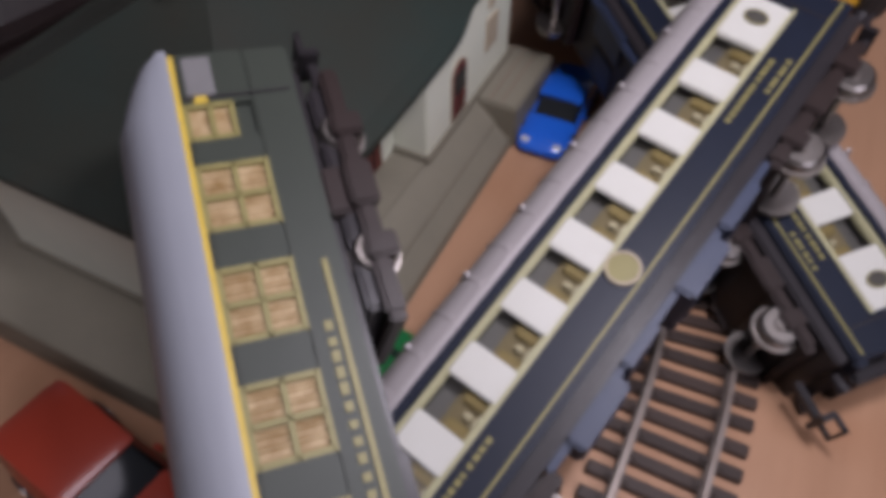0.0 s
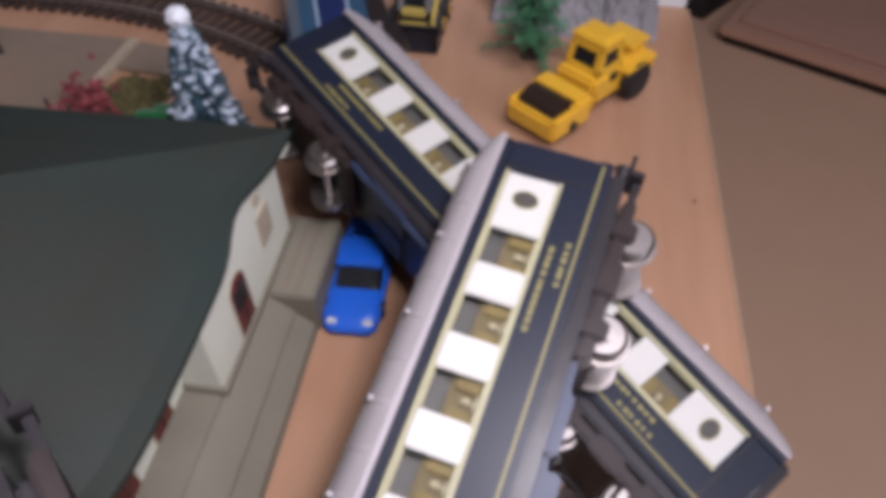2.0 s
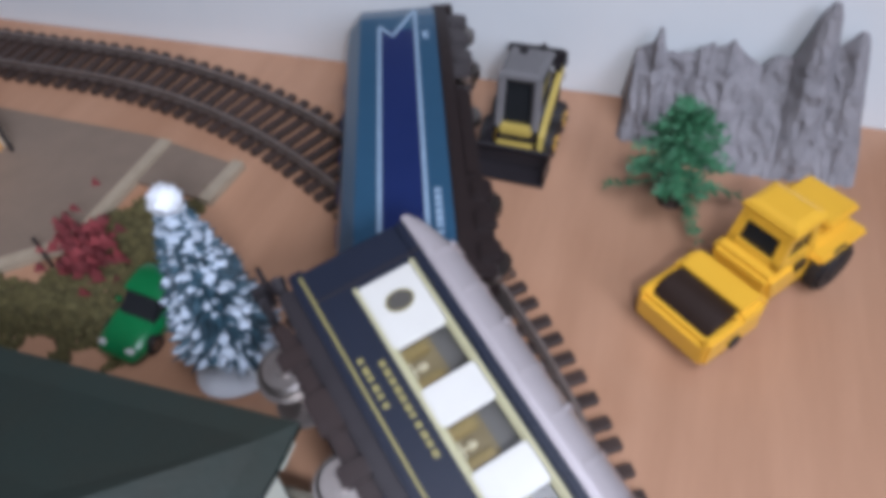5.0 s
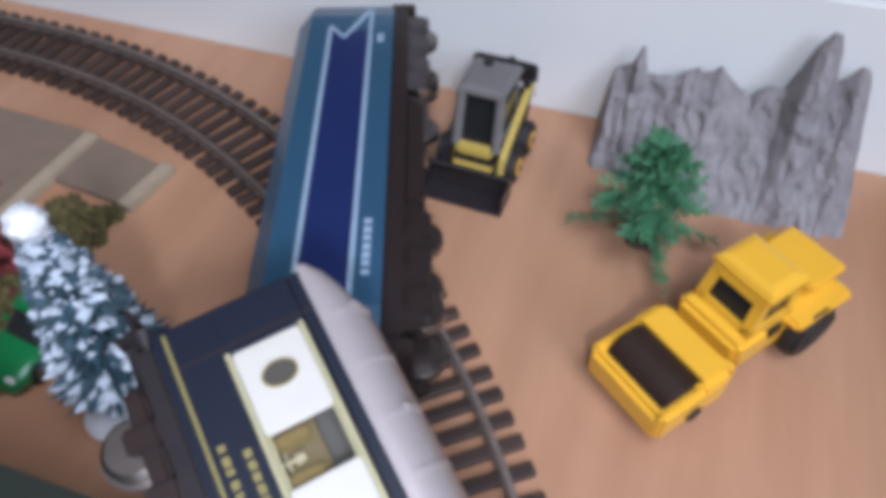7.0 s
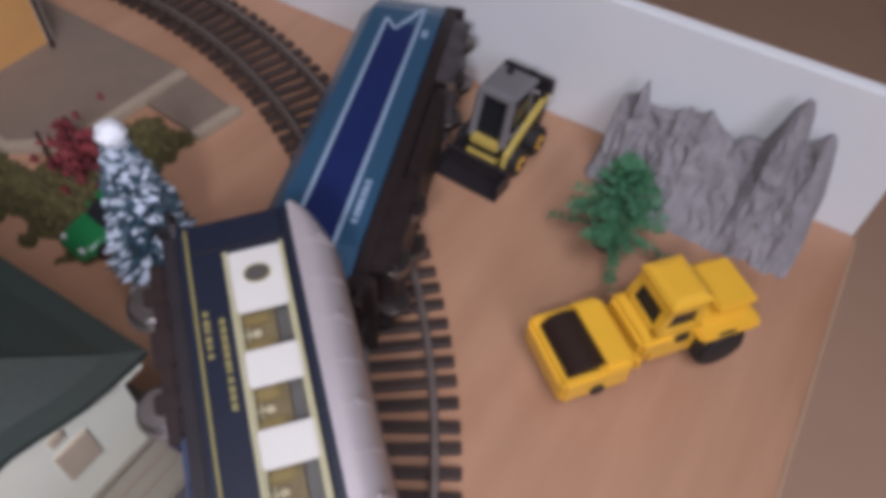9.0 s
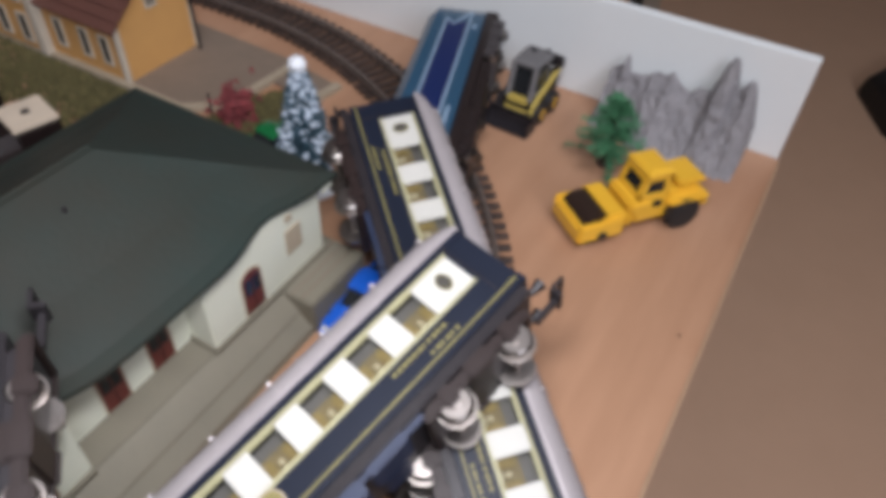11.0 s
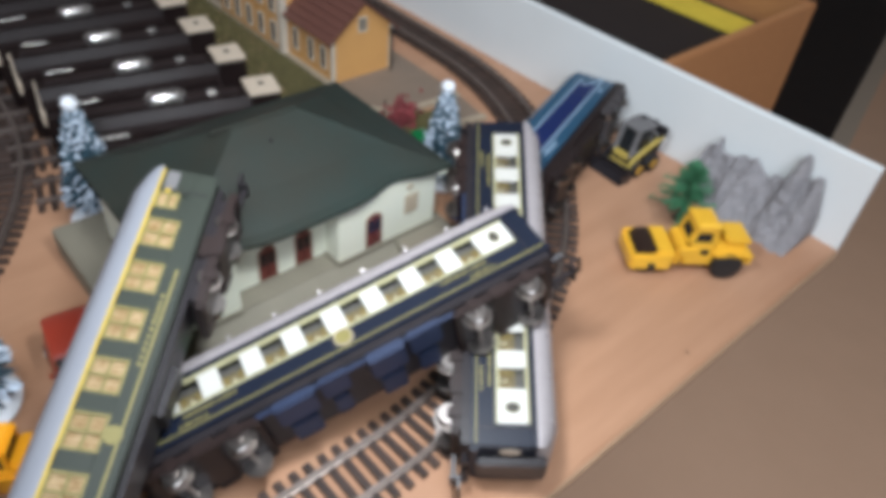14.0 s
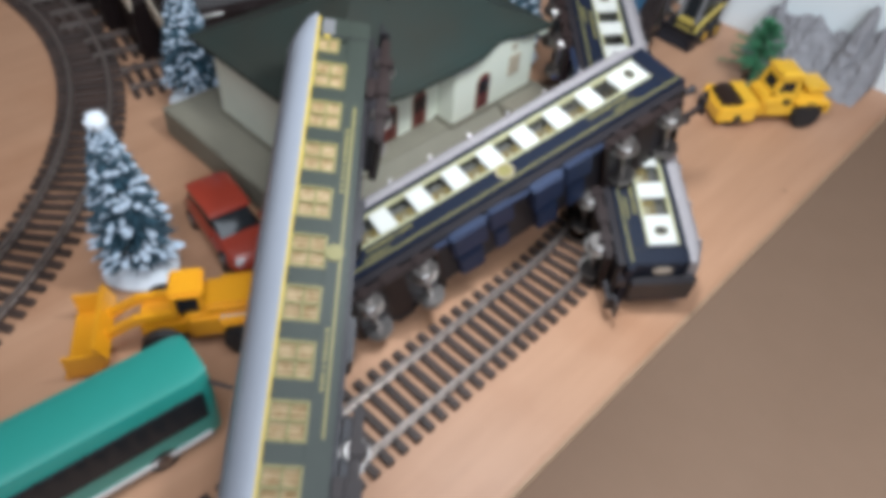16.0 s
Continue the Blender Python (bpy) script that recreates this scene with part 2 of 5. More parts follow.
def tube(a, b, r, r2=None, n=14, bm=None, bevel=0.0):
    own = bmesh.new()
    a, b = Vector(a), Vector(b)
    d = b - a
    bmesh.ops.create_cone(own, cap_ends=True, segments=n, radius1=r, radius2=r if r2 is None else r2, depth=d.length)
    if bevel:
        rim = [e for e in own.edges if abs(e.verts[0].co.z - e.verts[1].co.z) < 1e-9]
        bmesh.ops.bevel(own, geom=rim, offset=bevel, segments=2, affect="EDGES")
    m = Matrix.Translation((a + b) / 2) @ d.to_track_quat("Z", "Y").to_matrix().to_4x4()
    bmesh.ops.transform(own, matrix=m, verts=own.verts)
    return own if bm is None else join(bm, own)


def loft(profile, stations, cap=True):
    """profile(s) gives a ring of points for each station."""
    bm = bmesh.new()
    rings = [[bm.verts.new(p) for p in profile(s)] for s in stations]
    for r0, r1 in zip(rings, rings[1:]):
        for i in range(len(r0)):
            j = (i + 1) % len(r0)
            bm.faces.new((r0[i], r0[j], r1[j], r1[i]))
    if cap:
        bm.faces.new(rings[0][::-1])
        bm.faces.new(rings[-1])
    return bm


def axes(x, y, z, origin):
    x, y, z = Vector(x).normalized(), Vector(y).normalized(), Vector(z).normalized()
    m = Matrix((x, y, z)).transposed().to_4x4()
    return Matrix.Translation(origin) @ m


def prism(outline, z0, z1, bm=None, bevel=0.0):
    """An upright block over a plan outline of (x, y)."""
    own = bmesh.new()
    lo = [own.verts.new((x, y, z0)) for x, y in outline]
    hi = [own.verts.new((x, y, z1)) for x, y in outline]
    own.faces.new(lo[::-1])
    own.faces.new(hi)
    for i in range(len(lo)):
        j = (i + 1) % len(lo)
        own.faces.new((lo[i], lo[j], hi[j], hi[i]))
    if bevel:
        bmesh.ops.bevel(own, geom=own.edges[:], offset=bevel, segments=2, affect="EDGES")
    return own if bm is None else join(bm, own)

# ---- board, backdrop and the room ----
BX0, BY0 = -0.95, -1.00
board = part("ground", box(BX0, 0.0016, BY0, 0.006, -0.004, 0, 0.0008), M_BOARD, None, "reddish pine layout board with worn edge")
tagged(board, category="board", kind="structure")
edge_strip = part("trim", box(0.0017, 0.0027, BY0, 0.005, -0.0040, -0.0007, 0.0002), M_EDGE, None, "pale raw edge of the layout board")
tagged(edge_strip, category="trim", kind="structure")
nail = part("nail_head", tube((-0.0062, -0.1190, -0.0002), (-0.0062, -0.1190, 0.0003), 0.0006, 0.0005, n=12), M_TRUNK, None, "small dark nail head in the board")
tagged(nail, category="nail")
wall = part("backdrop", box(BX0, 0.001, 0.006, 0.0105, -0.004, 0.0488, 0.0004), M_WALL, None, "low white foam board along the layout edge")
tagged(wall, category="backdrop", kind="structure")
R = 3.2
part("wall_south", box(-R, R, -R - 0.03, -R, -0.75, 1.8), M_ROOM, None, "plain warm painted room wall")["kind"] = "structure"
part("wall_north", box(-R, R, R, R + 0.03, -0.75, 1.8), M_ROOM, None, "plain warm painted room wall")["kind"] = "structure"
part("wall_east", box(R, R + 0.03, -R, R, -0.75, 1.8), M_ROOM, None, "plain warm painted room wall")["kind"] = "structure"
part("wall_west", box(-R - 0.03, -R, -R, R, -0.75, 1.8), M_ROOM, None, "plain warm painted room wall")["kind"] = "structure"
part("ceiling", box(-R, R, -R, R, 1.8, 1.83), M_ROOM, None, "plain warm painted ceiling")["kind"] = "structure"
part("floor", box(-R, R, -R, R, -0.78, -0.75), M_TABLE, None, "beige brown floor")["kind"] = "structure"


def drawer_unit():
    t = thing("drawer", "open orange pine drawer behind the backdrop", "drawer", pose(0, 0, 0))
    x0, x1, y0, y1, z0, z1 = -0.50, -0.142, 0.028, 0.236, -0.13, 0.031
    part("front_panel", box(x0, x1, y0, y0 + 0.007, z0, z1, 0.001), M_DRAWER, t)
    part("back_panel", box(x0, x1, y1, y1 + 0.007, z0, z1, 0.001), M_DRAWER, t)
    part("side_panel", box(x1 - 0.007, x1, y0 + 0.007, y1, z0, z1, 0.001), M_DRAWER, t)
    part("side_panel", box(x0, x0 + 0.007, y0 + 0.007, y1, z0, z1, 0.001), M_DRAWER, t)
    # Solid dark block below the rim paints the drawer's shaded inside.
    part("shade_block", box(x0 + 0.007, x1 - 0.007, y0 + 0.007, y1, -0.12, 0.004), M_SHADE, t, "dark block standing in for the shaded drawer inside")
    part("stand", box(x0, -0.38, y0, y1, -0.75, z0 + 0.001), M_SHADE, t, "dark stand under the drawer")
    sheet = part("card_sheet", box(-0.262, -0.158, 0.190, 0.226, 0.0041, 0.0056), M_YELLOW_SHEET, None, "yellow card sheet lying in the open drawer")
    sheet["category"] = "card"


drawer_unit()
tagged(part("table", box(-0.93, -0.42, -0.98, -0.10, -0.75, -0.004), M_DRAWER, None, "wooden table carrying the layout board"), category="table", kind="structure")
# Dark sheet added for the gap beside the drawer, outlined to the camera's view.
rug = part("rug", prism([(-0.420, 1.50), (-0.845, 3.19), (-2.1, 3.19), (-2.1, 1.50)], -0.75, -0.742), M_SHADE, None, "dark floor sheet standing in for the dark gap beside the drawer")
tagged(rug, category="rug", kind="structure")
border = part("floor_border", prism([(-0.370, 1.50), (-0.795, 3.19), (-0.845, 3.19), (-0.420, 1.50)], -0.75, -0.740), M_PLATE, None, "pale strip along the dark floor sheet")
tagged(border, category="strip", kind="structure")


def low_chest():
    t = thing("low_chest", "low pinkish brown wooden chest on the floor", "chest", axes((0.878, -0.479, 0), (0.479, 0.878, 0), (0, 0, 1), (0.343, 1.254, -0.75)))
    # Base set back and coloured dark for the shadow the lid throws.
    part("body", box(0.012, 0.9, 0.012, 0.5, 0.0, 0.022, 0.003), M_SHADE, t, "recessed base coloured as the shadow below the lid")
    part("lid", box(0.0, 0.915, 0.0, 0.515, 0.022, 0.046, 0.005), M_CHEST, t, "wooden lid with a rounded rim")
    part("lid_panel", box(0.03, 0.87, 0.035, 0.47, 0.046, 0.056, 0.004), M_CHEST, t, "raised wooden panel")


def black_bag():
    """Soft black bag: a low body with rounded rim and a folded flap."""
    t = thing("black_bag", "soft black bag lying on the floor", "bag", pose(0, 0, -0.75))
    out = [(0.214, 1.42), (0.139, 1.573), (0.206, 1.72), (0.48, 1.66), (0.45, 1.52), (0.325, 1.355)]
    cx, cy = 0.30, 1.53

    def ring(k):
        f, z = k
        return [Vector((cx + (x - cx) * f, cy + (y - cy) * f, z + 0.006 * math.sin(40 * x) * (z > 0))) for x, y in out]

    part("body", loft(ring, [(1.0, 0.0), (1.02, 0.02), (0.98, 0.055), (0.90, 0.072), (0.6, 0.080)]), M_TYRE, t)
    part("flap", loft(lambda k: [Vector((x, y, z + k)) for x, y, z in ((0.18, 1.50, 0.074), (0.24, 1.44, 0.074), (0.40, 1.56, 0.074), (0.33, 1.65, 0.078))], [0.0, 0.012]), M_TYRE, t, "folded black flap")


black_bag()
low_chest()

# ---- track ----
GAUGE = 0.0169
PITCH = 0.0058


def polyline_track(name, label, centre):
    """Rails along a list of centre points, and a row of sleepers."""
    t = thing(name, label, "track", kind="")
    pts = [Vector((x, y, 0)) for x, y in centre]
    # resample evenly
    lengths = [0]
    for a, b in zip(pts, pts[1:]):
        lengths.append(lengths[-1] + (b - a).length)

    def at(s):
        for i in range(len(pts) - 1):
            if s <= lengths[i + 1] or i == len(pts) - 2:
                f = (s - lengths[i]) / (lengths[i + 1] - lengths[i])
                return pts[i].lerp(pts[i + 1], f), (pts[i + 1] - pts[i]).normalized()

    n = int(lengths[-1] / 0.006)
    for side in (-1, 1):
        prof = [(-0.0011, 0.0019), (0.0011, 0.0019), (0.0011, 0.0024), (0.0003, 0.0027), (0.0003, 0.0036), (0.0006, 0.0038), (0.0006, 0.0045), (-0.0006, 0.0045), (-0.0006, 0.0038), (-0.0003, 0.0036), (-0.0003, 0.0027), (-0.0011, 0.0024)]

        def ring(i):
            p, d = at(lengths[-1] * i / n)
            nrm = Vector((-d.y, d.x, 0))
            return [p + nrm * (side * GAUGE / 2 + u) + Vector((0, 0, v)) for u, v in prof]

        part("rail", loft(ring, range(n + 1)), M_RAIL, t, "dull steel rail" if side < 0 else "")
    sl = box(-0.0015, 0.0015, -0.0150, 0.0150, 0.0, 0.0021, 0.0003, segments=1)
    for s in (-1, 1):
        for k in (-1, 1):
            box(-0.0008, 0.0008, s * GAUGE / 2 + k * 0.0017 - 0.0007, s * GAUGE / 2 + k * 0.0017 + 0.0007, 0.0021, 0.0029, bm=sl)
    first = None
    strip = bmesh.new()
    count = int(lengths[-1] / PITCH)
    for i in range(count):
        p, d = at((i + 0.5) * PITCH)
        m = Matrix.Translation(p) @ Matrix.Rotation(math.atan2(d.y, d.x) + random.uniform(-0.02, 0.02), 4, "Z")
        if first is None:
            first = part("sleeper", sl, M_SLEEPER, t, "", m)
        else:
            o = new("sleeper", first.data)
            o.parent = t
            o.matrix_basis = m
    for side in (-1, 1):
        def web(i):
            p, d = at(lengths[-1] * i / n)
            nrm = Vector((-d.y, d.x, 0))
            return [p + nrm * (side * GAUGE / 2 + u) + Vector((0, 0, v)) for u, v in ((-0.0009, 0.0003), (0.0009, 0.0003), (0.0009, 0.0016), (-0.0009, 0.0016))]

        part("tie_strip", loft(web, range(n + 1)), M_SLEEPER, t)
    return t


def arc(cx, cy, r, a0, a1, n=40):
    return [(cx + r * math.cos(radians(a0 + (a1 - a0) * i / n)), cy + r * math.sin(radians(a0 + (a1 - a0) * i / n))) for i in range(n + 1)]


RC = 0.2393
polyline_track("railway_track", "dark brown toy railway track curving round the layout",
               [(-0.0442, -0.80), (-0.0442, -0.30)] + arc(-0.2835, -0.2580, RC, 0, 90)[1:] + [(-0.34, -0.0180), (-0.62, -0.0150)])
LEFT = arc(-0.365, -0.520, 0.2290, -10, 93, 50)
polyline_track("railway_track", "dark brown toy railway track on an inner curve", LEFT + [(-0.60, -0.285)])

# ---- coaches ----
W = 0.0285


def bogie(parent, x, y0, length=0.034, label="black bogie with bright metal wheels", drop=0.0074, size=1.0):
    """Side frames, crossbeam, two axles; y0 is the floor of the coach, up is +y, depth is -z."""
    b = part("bogie", box(x - 0.004, x + 0.004, y0 - 0.0065, y0 + 0.0005, -W + 0.003, -0.003, 0.0005), M_BOGIE, parent, label)
    part("bogie_floor", box(x - length * 0.46, x + length * 0.46, y0 - 0.0058, y0 - 0.0012, -W + 0.0040, -0.0040, 0.0006), M_BLACK, b, "black moulded bogie floor")
    for za, zb, o in ((-0.0042, -0.0022, 1), (-W + 0.0022, -W + 0.0042, -1)):
        part("side_frame", box(x - length / 2, x + length / 2, y0 - 0.0064, y0 - 0.0034, za, zb, 0.0006), M_BOGIE, b)
        zc = (za + zb) / 2 + o * 0.0009
        for dx in (-0.0105, 0.0105):
            part("axle_box", box(x + dx - 0.0020, x + dx + 0.0020, y0 - 0.0078, y0 - 0.0030, zc - 0.0010, zc + 0.0010, 0.0005), M_BOGIE, b)
        part("spring", box(x - 0.0038, x + 0.0038, y0 - 0.0072, y0 - 0.0028, zc - 0.0010, zc + 0.0010, 0.0005), M_BOGIE, b)
    for s in (-1, 1):
        part("end_beam", box(x + s * length / 2 - 0.001, x + s * length / 2 + 0.001, y0 - 0.0064, y0 - 0.0038, -W + 0.003, -0.003, 0.0004), M_BOGIE, b)
    for s in (-1, 1):
        wx, wy = x + s * 0.0105, y0 - drop
        wb = bmesh.new()
        for zc, o in ((-W / 2 + GAUGE / 2, 1), (-W / 2 - GAUGE / 2, -1)):
            tube((wx, wy, zc - o * 0.0012), (wx, wy, zc - o * 0.0002), 0.0051 * size, n=24, bm=wb, bevel=0.0002)
            tube((wx, wy, zc - o * 0.0002), (wx, wy, zc + o * 0.0018), 0.0045 * size, 0.0043 * size, n=24, bm=wb, bevel=0.0002)
            tube((wx, wy, zc + o * 0.0018), (wx, wy, zc + o * 0.0024), 0.0043 * size, 0.0036 * size, n=24, bm=wb)
            tube((wx, wy, zc + o * 0.0024), (wx, wy, zc + o * 0.0034), 0.0015, n=10, bm=wb)
        tube((wx, wy, -W + 0.004), (wx, wy, -0.004), 0.0009, n=8, bm=wb)
        wo = part("wheelset", wb, M_CHROME, b, "bright nickel wheels on an axle", smooth=True)


def coupling(parent, x, y0, s):
    bm = box(min(x, x + s * 0.009), max(x, x + s * 0.009), y0 - 0.0062, y0 - 0.0045, -W / 2 - 0.0012, -W / 2 + 0.0012, 0.0003)
    box(min(x + s * 0.008, x + s * 0.0095), max(x + s * 0.008, x + s * 0.0095), y0 - 0.0066, y0 - 0.003, -W / 2 - 0.004, -W / 2 + 0.004, 0.0003, bm=bm)
    box(min(x + s * 0.009, x + s * 0.013), max(x + s * 0.009, x + s * 0.013), y0 - 0.004, y0 - 0.003, -W / 2 - 0.004, -W / 2 - 0.003, bm=bm)
    box(min(x + s * 0.009, x + s * 0.013), max(x + s * 0.009, x + s * 0.013), y0 - 0.004, y0 - 0.003, -W / 2 + 0.003, -W / 2 + 0.004, bm=bm)
    box(min(x + s * 0.0122, x + s * 0.013), max(x + s * 0.0122, x + s * 0.013), y0 - 0.004, y0 - 0.003, -W / 2 - 0.004, -W / 2 + 0.004, bm=bm)
    part("coupling", bm, M_BLACK, parent, "black hook and loop coupling")


def roof_shell(half, eave, rise, overhang=0.0006):
    """A rounded coach roof whose ends turn down."""
    def ring(x):
        f = min(1.0, max(0.0, (half - abs(x)) / 0.010)) ** 0.45
        pts = []
        for i in range(15):
            a = math.pi * i / 14
            zz = -W / 2 + (W / 2 + overhang) * math.copysign(abs(math.cos(a)) ** 0.75, math.cos(a))
            yy = eave + rise * math.sin(a) ** 0.8 * (0.25 + 0.75 * f)
            pts.append(Vector((x, yy, zz)))
        pts.append(Vector((x, eave - 0.0008, -W - overhang)))
        pts.append(Vector((x, eave - 0.0008, overhang)))
        return pts

    xs = [-half, -half + 0.0012, -half + 0.003, -half + 0.006, -half + 0.010, 0, half - 0.010, half - 0.006, half - 0.003, half - 0.0012, half]
    return loft(ring, xs)


def roof_band(x, eave, rise, wide=0.0013, proud=0.00022):
    """A narrow raised band across a coach roof."""
    def ring(i):
        a = math.pi * (0.03 + 0.30 * i / 10)
        c, n = math.cos(a), math.sin(a)
        zz = -W / 2 + (W / 2 + 0.0006) * math.copysign(abs(c) ** 0.75, c)
        yy = eave + rise * n ** 0.8
        out = Vector((0, n, c))
        p = Vector((x, yy, zz))
        return [p + Vector((-wide / 2, 0, 0)) - out * 0.0004, p + Vector((-wide / 3, 0, 0)) + out * proud, p + Vector((wide / 3, 0, 0)) + out * proud, p + Vector((wide / 2, 0, 0)) - out * 0.0004]

    return loft(ring, range(11))


def ellipse_ring(cx, cy, rx, ry, z0, z1, inner=0.0, n=28):
    """A flat elliptical disc, or a frame when inner is above zero."""
    bm = bmesh.new()
    outs = []
    for z in (z0, z1):
        outs.append([bm.verts.new((cx + rx * math.cos(2 * math.pi * i / n), cy + ry * math.sin(2 * math.pi * i / n), z)) for i in range(n)])
    for i in range(n):
        j = (i + 1) % n
        bm.faces.new((outs[0][i], outs[0][j], outs[1][j], outs[1][i]))
    if inner:
        ins = []
        for z in (z0, z1):
            ins.append([bm.verts.new((cx + inner * rx * math.cos(2 * math.pi * i / n), cy + inner * ry * math.sin(2 * math.pi * i / n), z)) for i in range(n)])
        for i in range(n):
            j = (i + 1) % n
            bm.faces.new((outs[1][i], outs[1][j], ins[1][j], ins[1][i]))
            bm.faces.new((outs[0][j], outs[0][i], ins[0][i], ins[0][j]))
            bm.faces.new((ins[0][j], ins[0][i], ins[1][i], ins[1][j]))
    else:
        bm.faces.new(outs[1])
        bm.faces.new(outs[0][::-1])
    return bm


def bars(parent, name, x0, x1, y, material, n, height, z=0.0003, seed=3):
    """Lettering too small to read, as a run of short bars."""
    rnd = random.Random(seed)
    bm = bmesh.new()
    x = x0
    step = (x1 - x0) / n
    for i in range(n):
        w = step * rnd.uniform(0.45, 0.8)
        box(x, x + w, y - height / 2, y + height / 2, -0.0002, z, bm=bm)
        x += step
    part(name, bm, material, parent, "gold lettering as plain bars")


def pullman(label, m, boxes=((-0.030, -0.016, 0.0068), (-0.014, -0.004, 0.0052), (0.003, 0.016, 0.0072), (0.018, 0.030, 0.0055))):
    """Short saloon coach: blue below, cream window band, grey roof."""
    t = thing("railway_coach", label, "railway coach", m, "overturned coaches")
    half, bot, eave = 0.0760, -0.0142, 0.0088
    band0, band1 = -0.0050, 0.0049
    p, circ = 0.01470, 0.0625
    win = 0.0078
    core = box(-half + 0.0012, half - 0.0012, bot + 0.0004, eave, -W, -0.0075, 0.0006)
    body = part("body", core, M_BLUE, t, "midnight blue coach body")
    # skins of the side that faces up
    part("side_panel", box(-half, half, bot, band0, -0.0078, 0, 0.0005), M_BLUE, t)
    part("side_panel", box(-half, half, band1 + 0.0012, eave, -0.0078, 0, 0.0004), M_BLUE, t)
    for s in (-1, 1):
        a, b = sorted((s * (circ + 0.0056), s * half))
        part("end_panel", box(a, b, band0 - 0.001, band1 + 0.0014, -0.0078, 0, 0.0004), M_BLUE, t)
        # door line and handle
        a, b = sorted((s * (circ + 0.0068), s * (circ + 0.0072)))
        part("door_seam", box(a, b, bot + 0.001, eave - 0.001, -0.0002, 0.00015), M_BLACK, t)
        # gangway bellows
        a, b = sorted((s * half, s * (half + 0.0035)))
        part("gangway", box(a, b, bot + 0.002, eave + 0.003, -W * 0.74, -W * 0.26, 0.0008), M_BLACK, t, "black gangway bellows")
        ov = loft(lambda xx: [Vector((xx, -0.0010 + 0.0036 * math.sin(2 * math.pi * i / 20), -0.0046 + 0.0021 * math.cos(2 * math.pi * i / 20))) for i in range(20)], [s * (half - 0.0006), s * (half + 0.0004)])
        part("end_window", ov, M_PLATE, t, "pale oval window in the end wall")
        part("end_step", box(*sorted((s * (half - 0.001), s * (half + 0.0012))), bot, bot + 0.003, -W + 0.001, -0.001, 0.0004), M_BLUE, t)
    # cream panels between the windows, the oval windows at both ends
    edges = [(k - 3.5) * p for k in range(8)]
    stops = [-(circ + 0.0056)] + [e + o for e in edges for o in (-win / 2, win / 2)] + [circ + 0.0056]
    for i in range(0, len(stops), 2):
        part("cream_panel", box(stops[i], stops[i + 1], band0, band1, -0.0013, 0.0002, 0.0003), M_CREAM, t, "cream panel with an oval window" if i in (0, len(stops) - 2) else "cream panel")
    for s in (-1, 1):
        w = part("oval_window", ellipse_ring(s * circ, 0, 0.0017, 0.0024, -0.0002, 0.00045), M_OVAL, t, "dark oval window")
        part("window_frame", ellipse_ring(s * circ, 0, 0.0019, 0.0026, 0.0001, 0.0006, 0.88), M_GOLD, w)
    # windows: frame, glass, and the saloon behind
    rnd = random.Random(round(m.translation.x * 1e4))
    for e in edges:
        w = part("window", box(e - win / 2, e + win / 2, band0 + 0.0005, band1 - 0.0003, -0.0011, -0.0008), M_GLASS, t, "saloon window with table lamps behind")
        fr = box(e - win / 2 - 0.0002, e + win / 2 + 0.0002, band1 - 0.0004, band1, -0.0013, 0.0000)
        box(e - win / 2 - 0.0002, e + win / 2 + 0.0002, band0, band0 + 0.0005, -0.0013, 0.0000, bm=fr)
        part("window_frame", fr, M_PALE_GOLD, w)
        part("saloon_floor", box(e - win / 2 - 0.001, e + win / 2 + 0.001, band0, 0.0014, -0.0074, -0.0030), M_INNER, w, "tan saloon interior")
        part("far_wall", box(e - win / 2 - 0.001, e + win / 2 + 0.001, 0.0015, band1, -0.0074, -0.0042), M_CABGREY, w, "grey inner wall")
        seat = box(e - win / 2, e - win / 2 + 0.0022, band0, 0.0004, -0.0031, -0.0017, 0.0004)
        box(e + win / 2 - 0.0022, e + win / 2, band0, 0.0004, -0.0031, -0.0017, 0.0004, bm=seat)
        part("seat", seat, M_SEAT, w, "ochre seats")
        tl = tube((e, band0, -0.0024), (e, -0.0028, -0.0024), 0.0003, n=6)
        tube((e, -0.0028, -0.0024), (e, -0.0014, -0.0024), 0.0009, 0.0006, n=8, bm=tl)
        box(e - 0.0013, e + 0.0013, -0.0040, -0.0037, -0.0031, -0.0017, bm=tl)
        part("table_lamp", tl, M_TABLE_LAMP, w, "small ivory table lamp")
    part("gold_line", box(-circ - 0.0058, circ + 0.0058, band0 - 0.0008, band0 - 0.0001, -0.0005, 0.0004), M_PALE_GOLD, t)
    part("gold_line", box(-circ - 0.0058, circ + 0.0058, band1 + 0.0001, band1 + 0.0008, -0.0005, 0.0004), M_PALE_GOLD, t)
    part("gold_line", box(-half + 0.001, half - 0.001, bot + 0.0016, bot + 0.0021, -0.0003, 0.0003), M_GOLD, t)
    badge = part("medallion", ellipse_ring(0, -0.0086, 0.0031, 0.0031, -0.0003, 0.0006), M_GOLD, t, "round gilt crest")
    part("rim", ellipse_ring(0, -0.0086, 0.0033, 0.0033, 0.0001, 0.0008, 0.85), M_KERB, badge)
    for s in (-1, 1):
        bars(t, "lettering", s * 0.046 - 0.009, s * 0.046 + 0.009, -0.0078, M_GOLD, 11, 0.0010, seed=5)
        bars(t, "lettering", s * 0.052 - 0.005, s * 0.052 + 0.005, -0.0106, M_GOLD, 6, 0.0010, seed=8)
    part("roof", roof_shell(half + 0.0003, eave, 0.0072), M_ROOF, t, "silver-grey ribbed roof", smooth=True)
